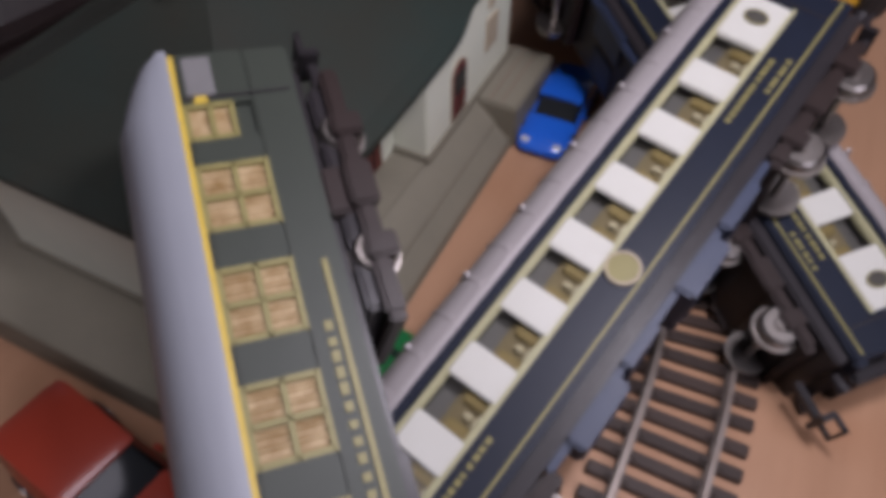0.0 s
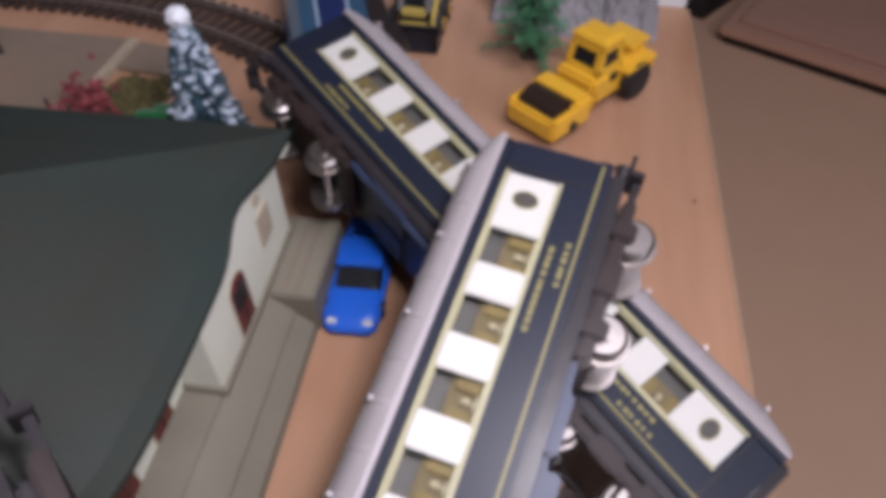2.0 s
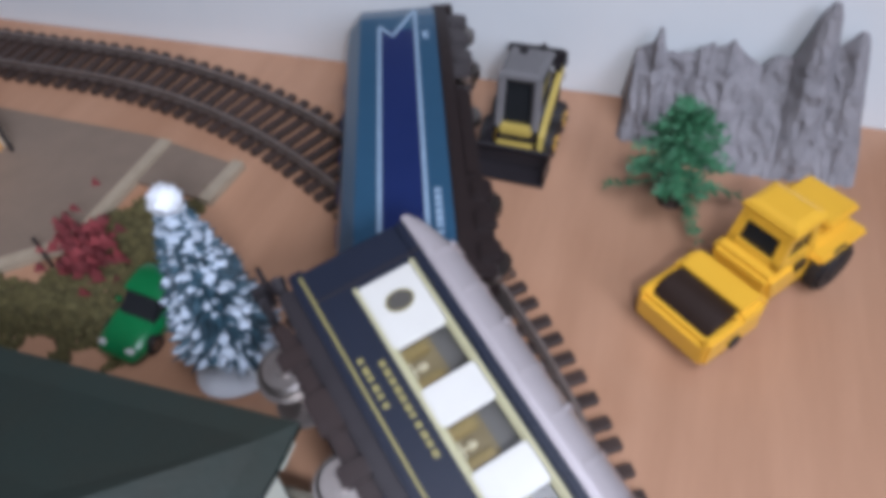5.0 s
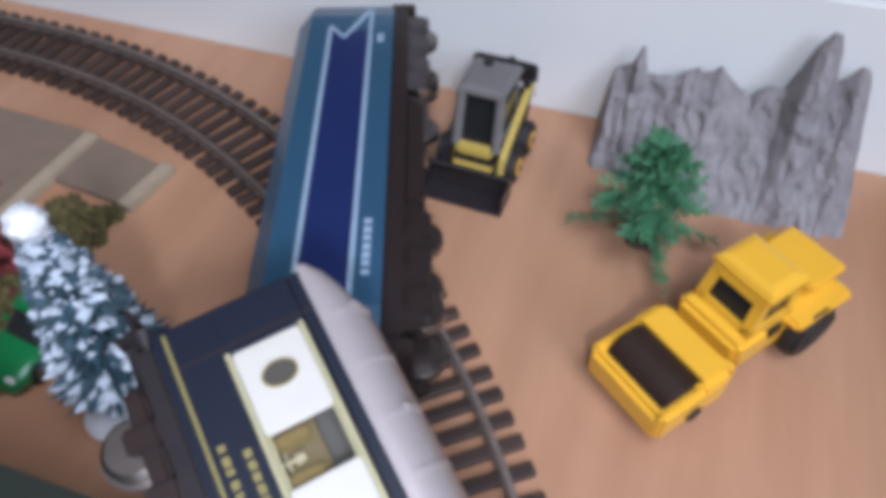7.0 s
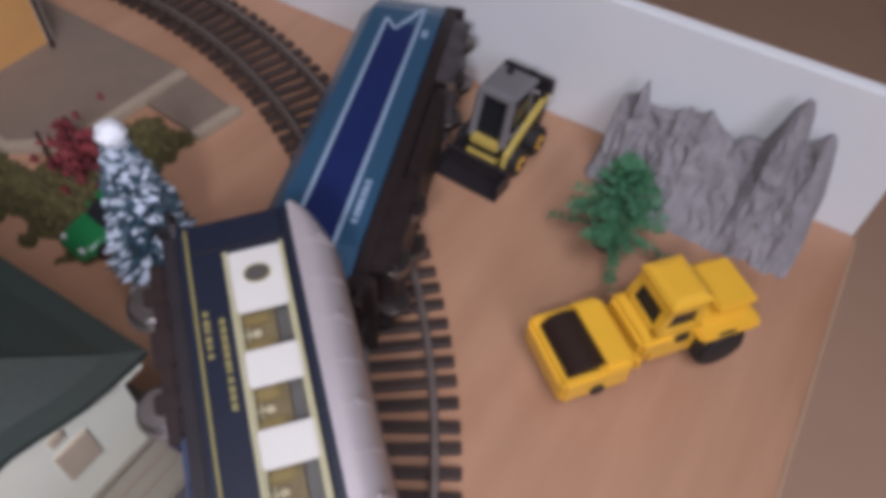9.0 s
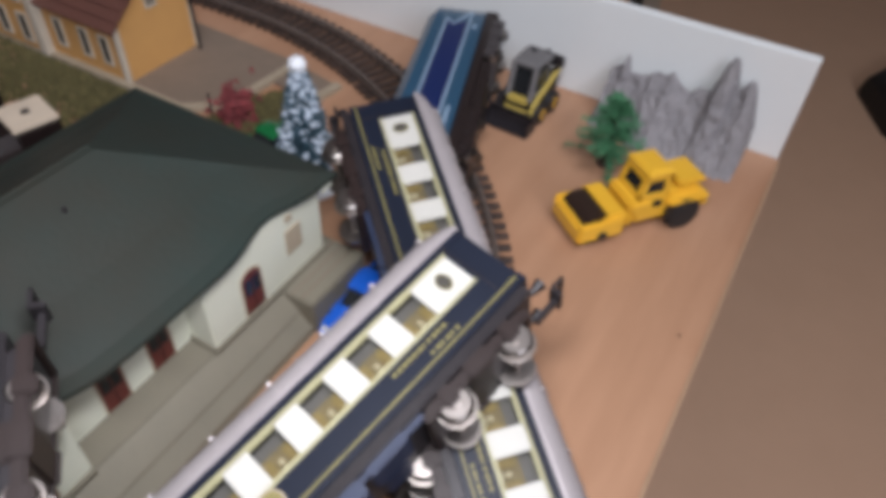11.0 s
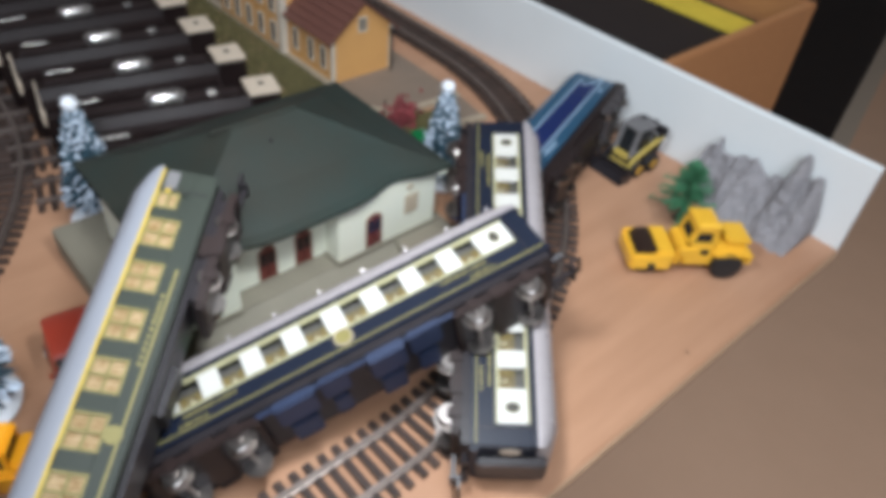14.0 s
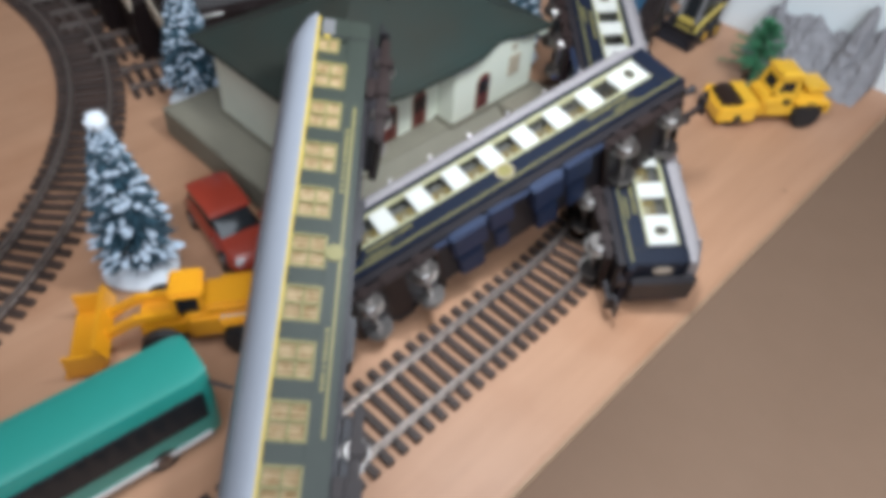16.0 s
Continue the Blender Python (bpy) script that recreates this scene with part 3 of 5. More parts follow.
    for k in range(17):
        part("roof_rib", roof_band((k - 8) * 0.0084, eave, 0.0072), M_ROOF, t)
    for k in range(9):
        x = (k - 4) * 0.0168
        part("roof_rivet", tube((x, eave + 0.0042, 0.0004), (x, eave + 0.0050, -0.0010), 0.0005, n=6), M_ROOF, t)
    part("rain_strip", box(-half + 0.003, half - 0.003, eave - 0.0004, eave + 0.0004, -0.0002, 0.0010, 0.0002), M_ROOF, t)
    for k in range(8):
        e = (k - 3.5) * p
        part("ventilator", box(e - 0.0032, e + 0.0032, band1 + 0.0016, eave - 0.0008, -0.0002, 0.0003, 0.0001), M_BLUE, t)
    # underframe and boxes
    part("underframe", box(-half + 0.001, half - 0.001, bot - 0.0030, bot, -W + 0.001, -0.0012, 0.0005), M_BLACK, t)
    part("truss", box(-0.036, 0.036, bot - 0.0045, bot - 0.003, -0.0052, -0.003, 0.0004), M_UNDER_BLUE, t)
    for a, b, d in boxes:
        part("battery_box", box(a, b, bot - d, bot - 0.0028, -0.0125, -0.0016, 0.0006), M_UNDER_BLUE, t, "blue-black underfloor box")
        part("battery_box", box(a + 0.002, b - 0.002, bot - d + 0.001, bot - 0.0028, -W + 0.002, -0.016, 0.0006), M_UNDER_BLUE, t)
    for s in (-1, 1):
        bogie(t, s * 0.0530, bot)
        coupling(t, s * 0.074, bot, s)
        for zc in (-W * 0.22, -W * 0.78):
            part("buffer", tube((s * half, bot - 0.0018, zc), (s * (half + 0.004), bot - 0.0018, zc), 0.0008, 0.0018, n=12), M_BLACK, t)
    return t


def coach_green(label, m):
    """Long dark green coach with a yellow line under a pale roof."""
    t = thing("railway_coach", label, "railway coach", m, "overturned coaches")
    half, bot, eave = 0.0890, -0.0122, 0.0062
    p = 0.0160
    ww, wh0, wh1 = 0.0098, -0.0052, 0.0042
    part("body", box(-half, half, bot, eave, -W, -0.0012, 0.0008), M_GREEN, t, "dark green coach body")
    stops = []
    cs = [(-4 * p - 0.0125, 0.0056)] + [(k * p, ww) for k in range(-4, 5)] + [(4 * p + 0.0125, 0.0056)]
    xs = [-half] + [v for c, w in cs for v in (c - w / 2, c + w / 2)] + [half]
    for i in range(0, len(xs), 2):
        part("side_panel", box(xs[i], xs[i + 1], wh0, wh1, -0.0014, 0, 0.0002), M_GREEN, t)
    part("side_panel", box(-half, half, bot, wh0, -0.0014, 0, 0.0004), M_GREEN, t)
    part("side_panel", box(-half, half, wh1, eave, -0.0014, 0, 0.0003), M_GREEN, t)
    for c, w in cs:
        low = wh0 if w > 0.008 else wh0 + 0.0030
        win_ = part("window", box(c - w / 2, c + w / 2, low, wh1, -0.0013, -0.0007), M_CURTAIN, t, "window with tan curtains drawn")
        fr = bmesh.new()
        panes = 2 if w > 0.008 else 1
        for k in range(panes + 1):
            x = c - w / 2 + w * k / panes
            box(x - 0.0004, x + 0.0004, low, wh1, -0.0008, 0.0001, bm=fr)
        for y in (low, (low + wh1) / 2 - 0.0002, wh1):
            box(c - w / 2 - 0.0004, c + w / 2 + 0.0004, y - 0.0004, y + 0.0004, -0.0008, 0.0001, bm=fr)
        part("window_frame", fr, M_GOLD, win_, "dull gold glazing bars")
        if w > 0.008:
            cu = loft(lambda y: [Vector((c - w / 2 + w * k / 36, y, -0.0006 + 0.0003 * math.sin(k * 1.05))) for k in range(37)] + [Vector((c + w / 2, y, -0.0012)), Vector((c - w / 2, y, -0.0012))], [wh0 + 0.0003, wh1 - 0.0003])
            part("curtain", cu, M_CURTAIN, win_)
    part("yellow_line", box(-half, half - 0.0006, eave - 0.0016, eave - 0.0001, -0.0004, 0.0004), M_YELLOW_LINE, t, "bright yellow line under the roof")
    part("yellow_line", box(-0.052, 0.052, bot + 0.0022, bot + 0.0030, -0.0004, 0.0003), M_GOLD, t)
    bars(t, "lettering", -0.040, -0.022, bot + 0.0042, M_GOLD, 9, 0.0011, seed=2)
    bars(t, "lettering", 0.020, 0.044, bot + 0.0042, M_GOLD, 11, 0.0011, seed=4)
    part("medallion", ellipse_ring(0, -0.0078, 0.0026, 0.0026, -0.0003, 0.0005), M_GOLD, t, "round gilt crest")
    for s in (-1, 1):
        part("door_plate", box(s * 0.0845 - 0.0035, s * 0.0845 + 0.0035, -0.0005, 0.0036, -0.0003, 0.0003, 0.0002), M_CABGREY, t, "grey door window")
        part("end_plate", box(s * 0.0803 - 0.0007, s * 0.0803 + 0.0007, 0.0008, 0.0028, -0.0003, 0.0003, 0.0002), M_YELLOW_LINE, t, "small yellow plate")
        part("door_seam", box(s * 0.0806 - 0.0002, s * 0.0806 + 0.0002, bot + 0.001, eave - 0.002, -0.0002, 0.0002), M_BLACK, t)
        part("gangway", box(*sorted((s * half, s * (half + 0.003))), bot + 0.002, eave + 0.003, -W * 0.74, -W * 0.26, 0.0008), M_BLACK, t)
        bogie(t, s * 0.0640, bot - 0.001, 0.042, drop=0.0048, size=0.8)
        coupling(t, s * 0.0870, bot - 0.001, s)
    part("roof", roof_shell(half + 0.0003, eave, 0.0085), M_ROOF_PALE, t, "smooth pale grey roof", smooth=True)
    part("underframe", box(-half + 0.001, half - 0.001, bot - 0.0018, bot, -W + 0.005, -0.005, 0.0005), M_BLACK, t)
    for a, b, d in ((-0.028, -0.014, 0.0070), (0.010, 0.026, 0.0070)):
        part("battery_box", box(a, b, bot - d * 0.55, bot - 0.0015, -W + 0.005, -0.011, 0.0006), M_BLACK, t)
    return t


pullman("midnight blue and cream saloon coach fallen across another coach",
        axes((0.2223, 0.9387, 0.2634), (-0.975, 0.2141, 0.0596), (-0.0005, -0.2701, 0.9628), (-0.0740, -0.2521, 0.0473)))
pullman("midnight blue and cream saloon coach on its side over the track",
        axes((0.7238, -0.6547, -0.2181), (0.6819, 0.7270, 0.0808), (0.1057, -0.2072, 0.9726), (-0.0644, -0.1772, 0.0427)),
        ((-0.028, -0.014, 0.0042), (0.000, 0.012, 0.0066), (0.015, 0.030, 0.0052)))
coach_green("dark green coach with pale grey roof lying on its side",
            axes((-0.6718, 0.6827, 0.2876), (-0.6819, -0.7216, 0.1201), (0.2895, -0.1154, 0.9502), (-0.0728, -0.3325, 0.0562)))


def locomotive():
    """Blue diesel on its side: side face up, underframe towards +x."""
    d = Vector((-0.34, 0.94, 0.0)).normalized()
    up = Vector((-0.94, -0.34, 0.0)).normalized()
    m = axes(-d, up, (0, 0, 1), (-0.1380, -0.0625, 0.0335))
    t = thing("locomotive", "two-tone blue toy diesel locomotive lying on its side", "locomotive", m)
    half, bot, eave = 0.0585, -0.0125, 0.0105
    w = 0.031

    def ring(x):
        f = min(1.0, (half - abs(x)) / 0.008)
        z1 = -0.0022 * (1 - f)
        return [Vector((x, y, z)) for y, z in ((bot, z1), (eave, z1), (eave + 0.004 * (0.4 + 0.6 * f), -0.004), (eave + 0.006 * (0.3 + 0.7 * f), -0.010), (eave + 0.006 * (0.3 + 0.7 * f), -w + 0.010), (eave + 0.004 * (0.4 + 0.6 * f), -w + 0.004), (eave, -w - z1), (bot, -w - z1))]

    part("body", loft(ring, [-half, -half + 0.003, -half + 0.008, 0, half - 0.008, half - 0.003, half]), M_LOCO, t, "glossy blue locomotive body")
    part("side_band", box(-half + 0.016, half - 0.003, -0.0058, 0.0040, -0.001, 0.0003, 0.0002), M_LOCO_DARK, t, "royal blue band along the side")
    for y in (-0.0064, 0.0046):
        part("pale_line", box(-half + 0.014, half - 0.003, y - 0.0005, y + 0.0005, -0.001, 0.0004), M_LOCO_LINE, t)
    # zigzag end of the band
    z = bmesh.new()
    for (xa, ya), (xb, yb) in (((-half + 0.014, 0.0046), (-half + 0.0195, 0.0006)), ((-half + 0.0195, 0.0006), (-half + 0.005, -0.0064)), ((-half + 0.005, -0.0064), (-half + 0.016, -0.0064))):
        dv = Vector((xb - xa, yb - ya, 0))
        q = box(0, dv.length, -0.0005, 0.0005, -0.001, 0.0005)
        bmesh.ops.transform(q, matrix=Matrix.Translation((xa, ya, 0)) @ Matrix.Rotation(math.atan2(dv.y, dv.x), 4, "Z"), verts=q.verts)
        join(z, q)
    part("pale_line", z, M_LOCO_LINE, t, "pale blue zigzag line")
    bars(t, "lettering", half - 0.030, half - 0.014, -0.0092, M_LOCO_LINE, 7, 0.0016, 0.0004)
    bars(t, "lettering", -half + 0.018, -half + 0.022, -0.0092, M_LOCO_LINE, 2, 0.0018, 0.0004)
    for k in range(5):
        x = -0.03 + k * 0.015
        part("roof_grille", box(x - 0.004, x + 0.004, eave + 0.0052, eave + 0.0066, -w + 0.011, -0.011, 0.0004), M_LOCO_DARK, t)
    part("underframe", box(-half + 0.002, half - 0.002, bot - 0.004, bot, -w + 0.002, -0.0015, 0.0006), M_LOCO_UNDER, t)
    part("fuel_tank", box(-0.018, 0.020, bot - 0.0080, bot - 0.003, -w + 0.003, -0.004, 0.0014), M_LOCO_UNDER, t, "black fuel tank")
    for s in (-1, 1):
        x0 = s * 0.038
        bm = box(x0 - 0.016, x0 + 0.016, bot - 0.0085, bot - 0.0030, -0.0052, -0.0022, 0.0008)
        box(x0 - 0.016, x0 + 0.016, bot - 0.0085, bot - 0.0030, -w + 0.0022, -w + 0.0052, 0.0008, bm=bm)
        box(x0 - 0.012, x0 + 0.012, bot - 0.009, bot - 0.002, -w + 0.004, -0.004, bm=bm)
        for k in (-1, 0, 1):
            box(x0 + k * 0.0100 - 0.0028, x0 + k * 0.0100 + 0.0028, bot - 0.0098, bot - 0.0045, -0.0034, -0.0008, 0.0006, bm=bm)
        b = part("bogie", bm, M_LOCO_UNDER if s > 0 else M_DUSTY, t, "brown-black moulded bogie" if s > 0 else "dusty grey moulded bogie")
        for k in (-1, 1):
            wb = bmesh.new()
            wx, wy = x0 + k * 0.0095, bot - 0.0070
            for zc in (-w / 2 + GAUGE / 2, -w / 2 - GAUGE / 2):
                tube((wx, wy, zc - 0.0013), (wx, wy, zc + 0.0013), 0.0052, n=24, bm=wb, bevel=0.0003)
            tube((wx, wy, -w + 0.004), (wx, wy, -0.004), 0.001, n=8, bm=wb)
            part("wheelset", wb, M_CHROME, b, smooth=True)
        part("buffer_beam", box(*sorted((s * (half - 0.002), s * (half + 0.0015))), bot - 0.006, bot + 0.001, -w + 0.002, -0.002, 0.0005), M_LOCO_UNDER, t)
        for zc in (-w * 0.22, -w * 0.78):
            part("buffer", tube((s * half, bot - 0.002, zc), (s * (half + 0.005), bot - 0.002, zc), 0.0009, 0.002, n=12), M_CHROME, t)


locomotive()


# ---- station ----
def station():
    t = thing("station_building", "cream model station with a dark green hipped roof", "station", group="model buildings")
    z0 = 0.0145
    part("wall", box(-0.2000, -0.1350, -0.2760, -0.1620, z0, 0.0465, 0.0004), M_STATION, t)
    part("wall", box(-0.1350, -0.1250, -0.2150, -0.1620, z0, 0.0462, 0.0004), M_STATION, t, "cream projecting wing")
    part("wall", box(-0.1350, -0.1250, -0.2840, -0.2610, z0, 0.0462, 0.0004), M_STATION, t, "cream projecting wing")
    part("wall", box(-0.1980, -0.1350, -0.2840, -0.2760, z0, 0.0465, 0.0004), M_STATION, t)
    for yc in (-0.187, -0.266):
        part("gable_piece", loft(lambda x: [Vector((x, yc - 0.012, 0.0461)), Vector((x, yc + 0.012, 0.0461)), Vector((x, yc + 0.008, 0.0468)), Vector((x, yc, 0.0474)), Vector((x, yc - 0.008, 0.0468))], [-0.1275, -0.1248]), M_STATION, t)
    part("plinth", box(-0.1992, -0.1238, -0.2850, -0.2608, z0 - 0.0005, z0 + 0.0018, 0.0003), M_PLATFORM, t)
    part("plinth", box(-0.1992, -0.1240, -0.2160, -0.1610, z0 - 0.0005, z0 + 0.0018, 0.0003), M_PLATFORM, t)

    def arched(name, x, y, w, z_lo, z_hi, door):
        """Arched opening on a wall that faces +x."""
        n = 10
        r = w / 2
        out = [(y - r, z_lo), (y + r, z_lo)] + [(y + r * math.cos(math.pi * i / n), z_hi - r * 0.9 + r * 0.9 * math.sin(math.pi * i / n)) for i in range(n + 1)]

        def slab(pts, xa, xb):
            bm = bmesh.new()
            a = [bm.verts.new((xa, yy, zz)) for yy, zz in pts]
            b = [bm.verts.new((xb, yy, zz)) for yy, zz in pts]
            bm.faces.new(a[::-1])
            bm.faces.new(b)
            for i in range(len(a)):
                j = (i + 1) % len(a)
                bm.faces.new((a[i], a[j], b[j], b[i]))
            return bm

        cy, cz = y, (z_lo + z_hi) / 2
        big = [(cy + (yy - cy) * 1.14, cz + (zz - cz) * 1.06) for yy, zz in out]
        d = part(name, slab(out, x - 0.0008, x + 0.0005), M_DOOR, t, "maroon arched door")
        part("surround", slab(big, x - 0.0008, x + 0.0003), M_KERB, d)
        for s in (-1, 1):
            part("pane", box(x + 0.0003, x + 0.0007, y + s * r * 0.45 - r * 0.33, y + s * r * 0.45 + r * 0.33, z_lo + (z_hi - z_lo) * 0.45, z_lo + (z_hi - z_lo) * 0.82), M_PANE, d)
        part("leaf_seam", box(x + 0.0003, x + 0.0008, y - 0.0001, y + 0.0001, z_lo, z_hi - r * 0.3), M_PANE, d)

    arched("door", -0.1350, -0.2433, 0.0078, z0 + 0.0012, 0.0325, True)
    arched("door", -0.1350, -0.2262, 0.0078, z0 + 0.0012, 0.0325, True)
    arched("door", -0.1250, -0.1968, 0.0080, z0 + 0.0030, 0.0345, True)
    arched("door", -0.1250, -0.2750, 0.0080, z0 + 0.0030, 0.0345, True)
    plate = part("notice_board", box(-0.1252, -0.1244, -0.1800, -0.1725, 0.0265, 0.0365, 0.0002), M_KERB, t, "pale grey notice board on the wall")
    part("crest", box(-0.1252, -0.1243, -0.1790, -0.1760, 0.0395, 0.0420, 0.0002), M_KERB, t)

    # hipped roof; the eave rises a little over both wings
    ex0, ex1, ey0, ey1 = -0.2110, -0.1208, -0.2870, -0.1570
    ze = 0.0470

    def ring(k):
        f, z = k
        x0, x1 = ex0 + f * 0.0440, ex1 - f * 0.0440
        y0, y1 = ey0 + f * 0.0500, ey1 - f * 0.0500
        out = []
        n = 28
        for i in range(n + 1):
            out.append(Vector((x1, y0 + (y1 - y0) * i / n, z)))
        for i in range(1, 9):
            out.append(Vector((x1 + (x0 - x1) * i / 8, y1, z)))
        for i in range(1, n + 1):
            out.append(Vector((x0, y1 + (y0 - y1) * i / n, z)))
        for i in range(1, 8):
            out.append(Vector((x0 + (x1 - x0) * i / 8, y0, z)))
        for v in out:
            if v.x > x1 - 1e-6:
                lift = math.exp(-((v.y + 0.187) / 0.012) ** 2) + math.exp(-((v.y + 0.266) / 0.012) ** 2)
                v.z += 0.0010 * lift * (1 - f)
                v.x -= 0.0036 * lift * (1 - f)
        return out

    part("roof", loft(ring, [(0.0, ze - 0.0016), (0.0, ze), (0.10, ze + 0.0012), (0.45, ze + 0.0085), (0.80, ze + 0.0175), (1.0, ze + 0.0222)]), M_STATION_ROOF, t, "dark green hipped roof")
    part("ridge_cap", tube((-0.1671, -0.2460, ze + 0.0222), (-0.1671, -0.2070, ze + 0.0222), 0.0007, n=8), M_STATION_ROOF, t)
    part("vent_pipe", tube((-0.1560, -0.2254, 0.060), (-0.1560, -0.2254, 0.0655), 0.0007, n=8), M_BLACK, t)
    part("bracket", box(-0.1262, -0.1215, -0.1640, -0.1585, 0.0425, 0.0458, 0.0004), M_STATION, t, "white eaves corner")


def platform():
    t = thing("platform", "olive grey moulded station platform with low steps", "platform", group="model buildings")
    part("deck", box(-0.2180, -0.1250, -0.3020, -0.1560, 0, 0.0143, 0.0006), M_PLATFORM, t)
    part("end_block", box(-0.1252, -0.1120, -0.1852, -0.1560, 0, 0.0145, 0.0006), M_PLATFORM, t, "raised platform end")
    # Slope shaped to fit the camera's view of the platform front.
    ramp = loft(lambda y: [Vector((x, y, z)) for x, z in ((-0.1252, 0), (-0.1128, 0), (-0.1134, 0.0030), (-0.1178, 0.0070), (-0.1182, 0.0080), (-0.1252, 0.0141))], [-0.3015, -0.1852])
    part("step", ramp, M_PLATFORM, t, "sloping platform edge")
    for i in range(3):
        part("groove_strip", box(-0.1245 + 0.0035 * i, -0.1240 + 0.0035 * i, -0.1845, -0.1565, 0.0143, 0.0148), M_PAVING, t)


station()
platform()


# ---- yard with house ----
def yard():
    ybase = part("yard_paving", prism([(-0.62, -0.1130), (-0.2420, -0.1130), (-0.2310, -0.1010), (-0.2300, -0.0720), (-0.1990, -0.0750), (-0.1960, -0.0585), (-0.2330, -0.0515), (-0.62, -0.0400)], 0, 0.0016), M_PAVING, None, "brown grey paved yard beside the tracks")
    tagged(ybase, category="yard", kind="structure")
    for a, b in (((-0.2260, -0.0530), (-0.2287, -0.1005)), ((-0.2287, -0.1005), (-0.2450, -0.1140)), ((-0.2450, -0.1140), (-0.60, -0.1150)), ((-0.1965, -0.0575), (-0.1990, -0.0760))):
        d = Vector((b[0] - a[0], b[1] - a[1], 0))
        k = box(0, d.length, -0.0021, 0.0021, 0, 0.0030, 0.0003)
        o = part("kerb", k, M_KERB, None, "pale raised kerb strip of the yard", Matrix.Translation((*a, 0)) @ Matrix.Rotation(math.atan2(d.y, d.x), 4, "Z"))
        tagged(o, category="kerb", kind="structure")


def scatter(name, label, category, outline_ok, x0, x1, y0, y1, n, material, size, height, kind="stuff"):
    rnd = random.Random(11)
    verts, faces = [], []
    made = 0
    while made < n:
        x, y = rnd.uniform(x0, x1), rnd.uniform(y0, y1)
        if not outline_ok(x, y):
            continue
        made += 1
        r, h, a = size * rnd.uniform(0.5, 1.3), height * rnd.uniform(0.4, 1.3), rnd.uniform(0, 6.28)
        b = len(verts)
        for i in range(3):
            verts.append((x + r * math.cos(a + i * 2.1), y + r * math.sin(a + i * 2.1), 0.0002))
        verts.append((x + rnd.uniform(-r, r), y + rnd.uniform(-r, r), h))
        faces += [(b, b + 1, b + 3), (b + 1, b + 2, b + 3), (b + 2, b, b + 3)]
    me = bpy.data.meshes.new(name)
    me.from_pydata(verts, [], faces)
    me.materials.append(material)
    return tagged(new(name, me), label, category, kind=kind)


yard()


def in_hedge(x, y):
    wob = 0.003 * math.sin(x * 400) + 0.002 * math.sin(y * 700)
    if x < -0.2300:
        return -0.1350 + wob < y < -0.1165
    return -0.1330 + wob < y < -0.0740 + 0.3 * (x + 0.2) + wob and x < -0.2030 + wob - 0.22 * (y + 0.075)


scatter("grass", "olive brown scatter grass beside the yard", "grass", in_hedge, -0.34, -0.185, -0.142, -0.055, 9000, M_GRASS, 0.0011, 0.0020)
scatter("grass", "olive scatter grass in front of the house", "grass", lambda x, y: -0.152 + 0.004 * math.sin(x * 300) < y < -0.1165, -0.46, -0.225, -0.155, -0.11, 7000, M_GRASS, 0.0011, 0.0022)


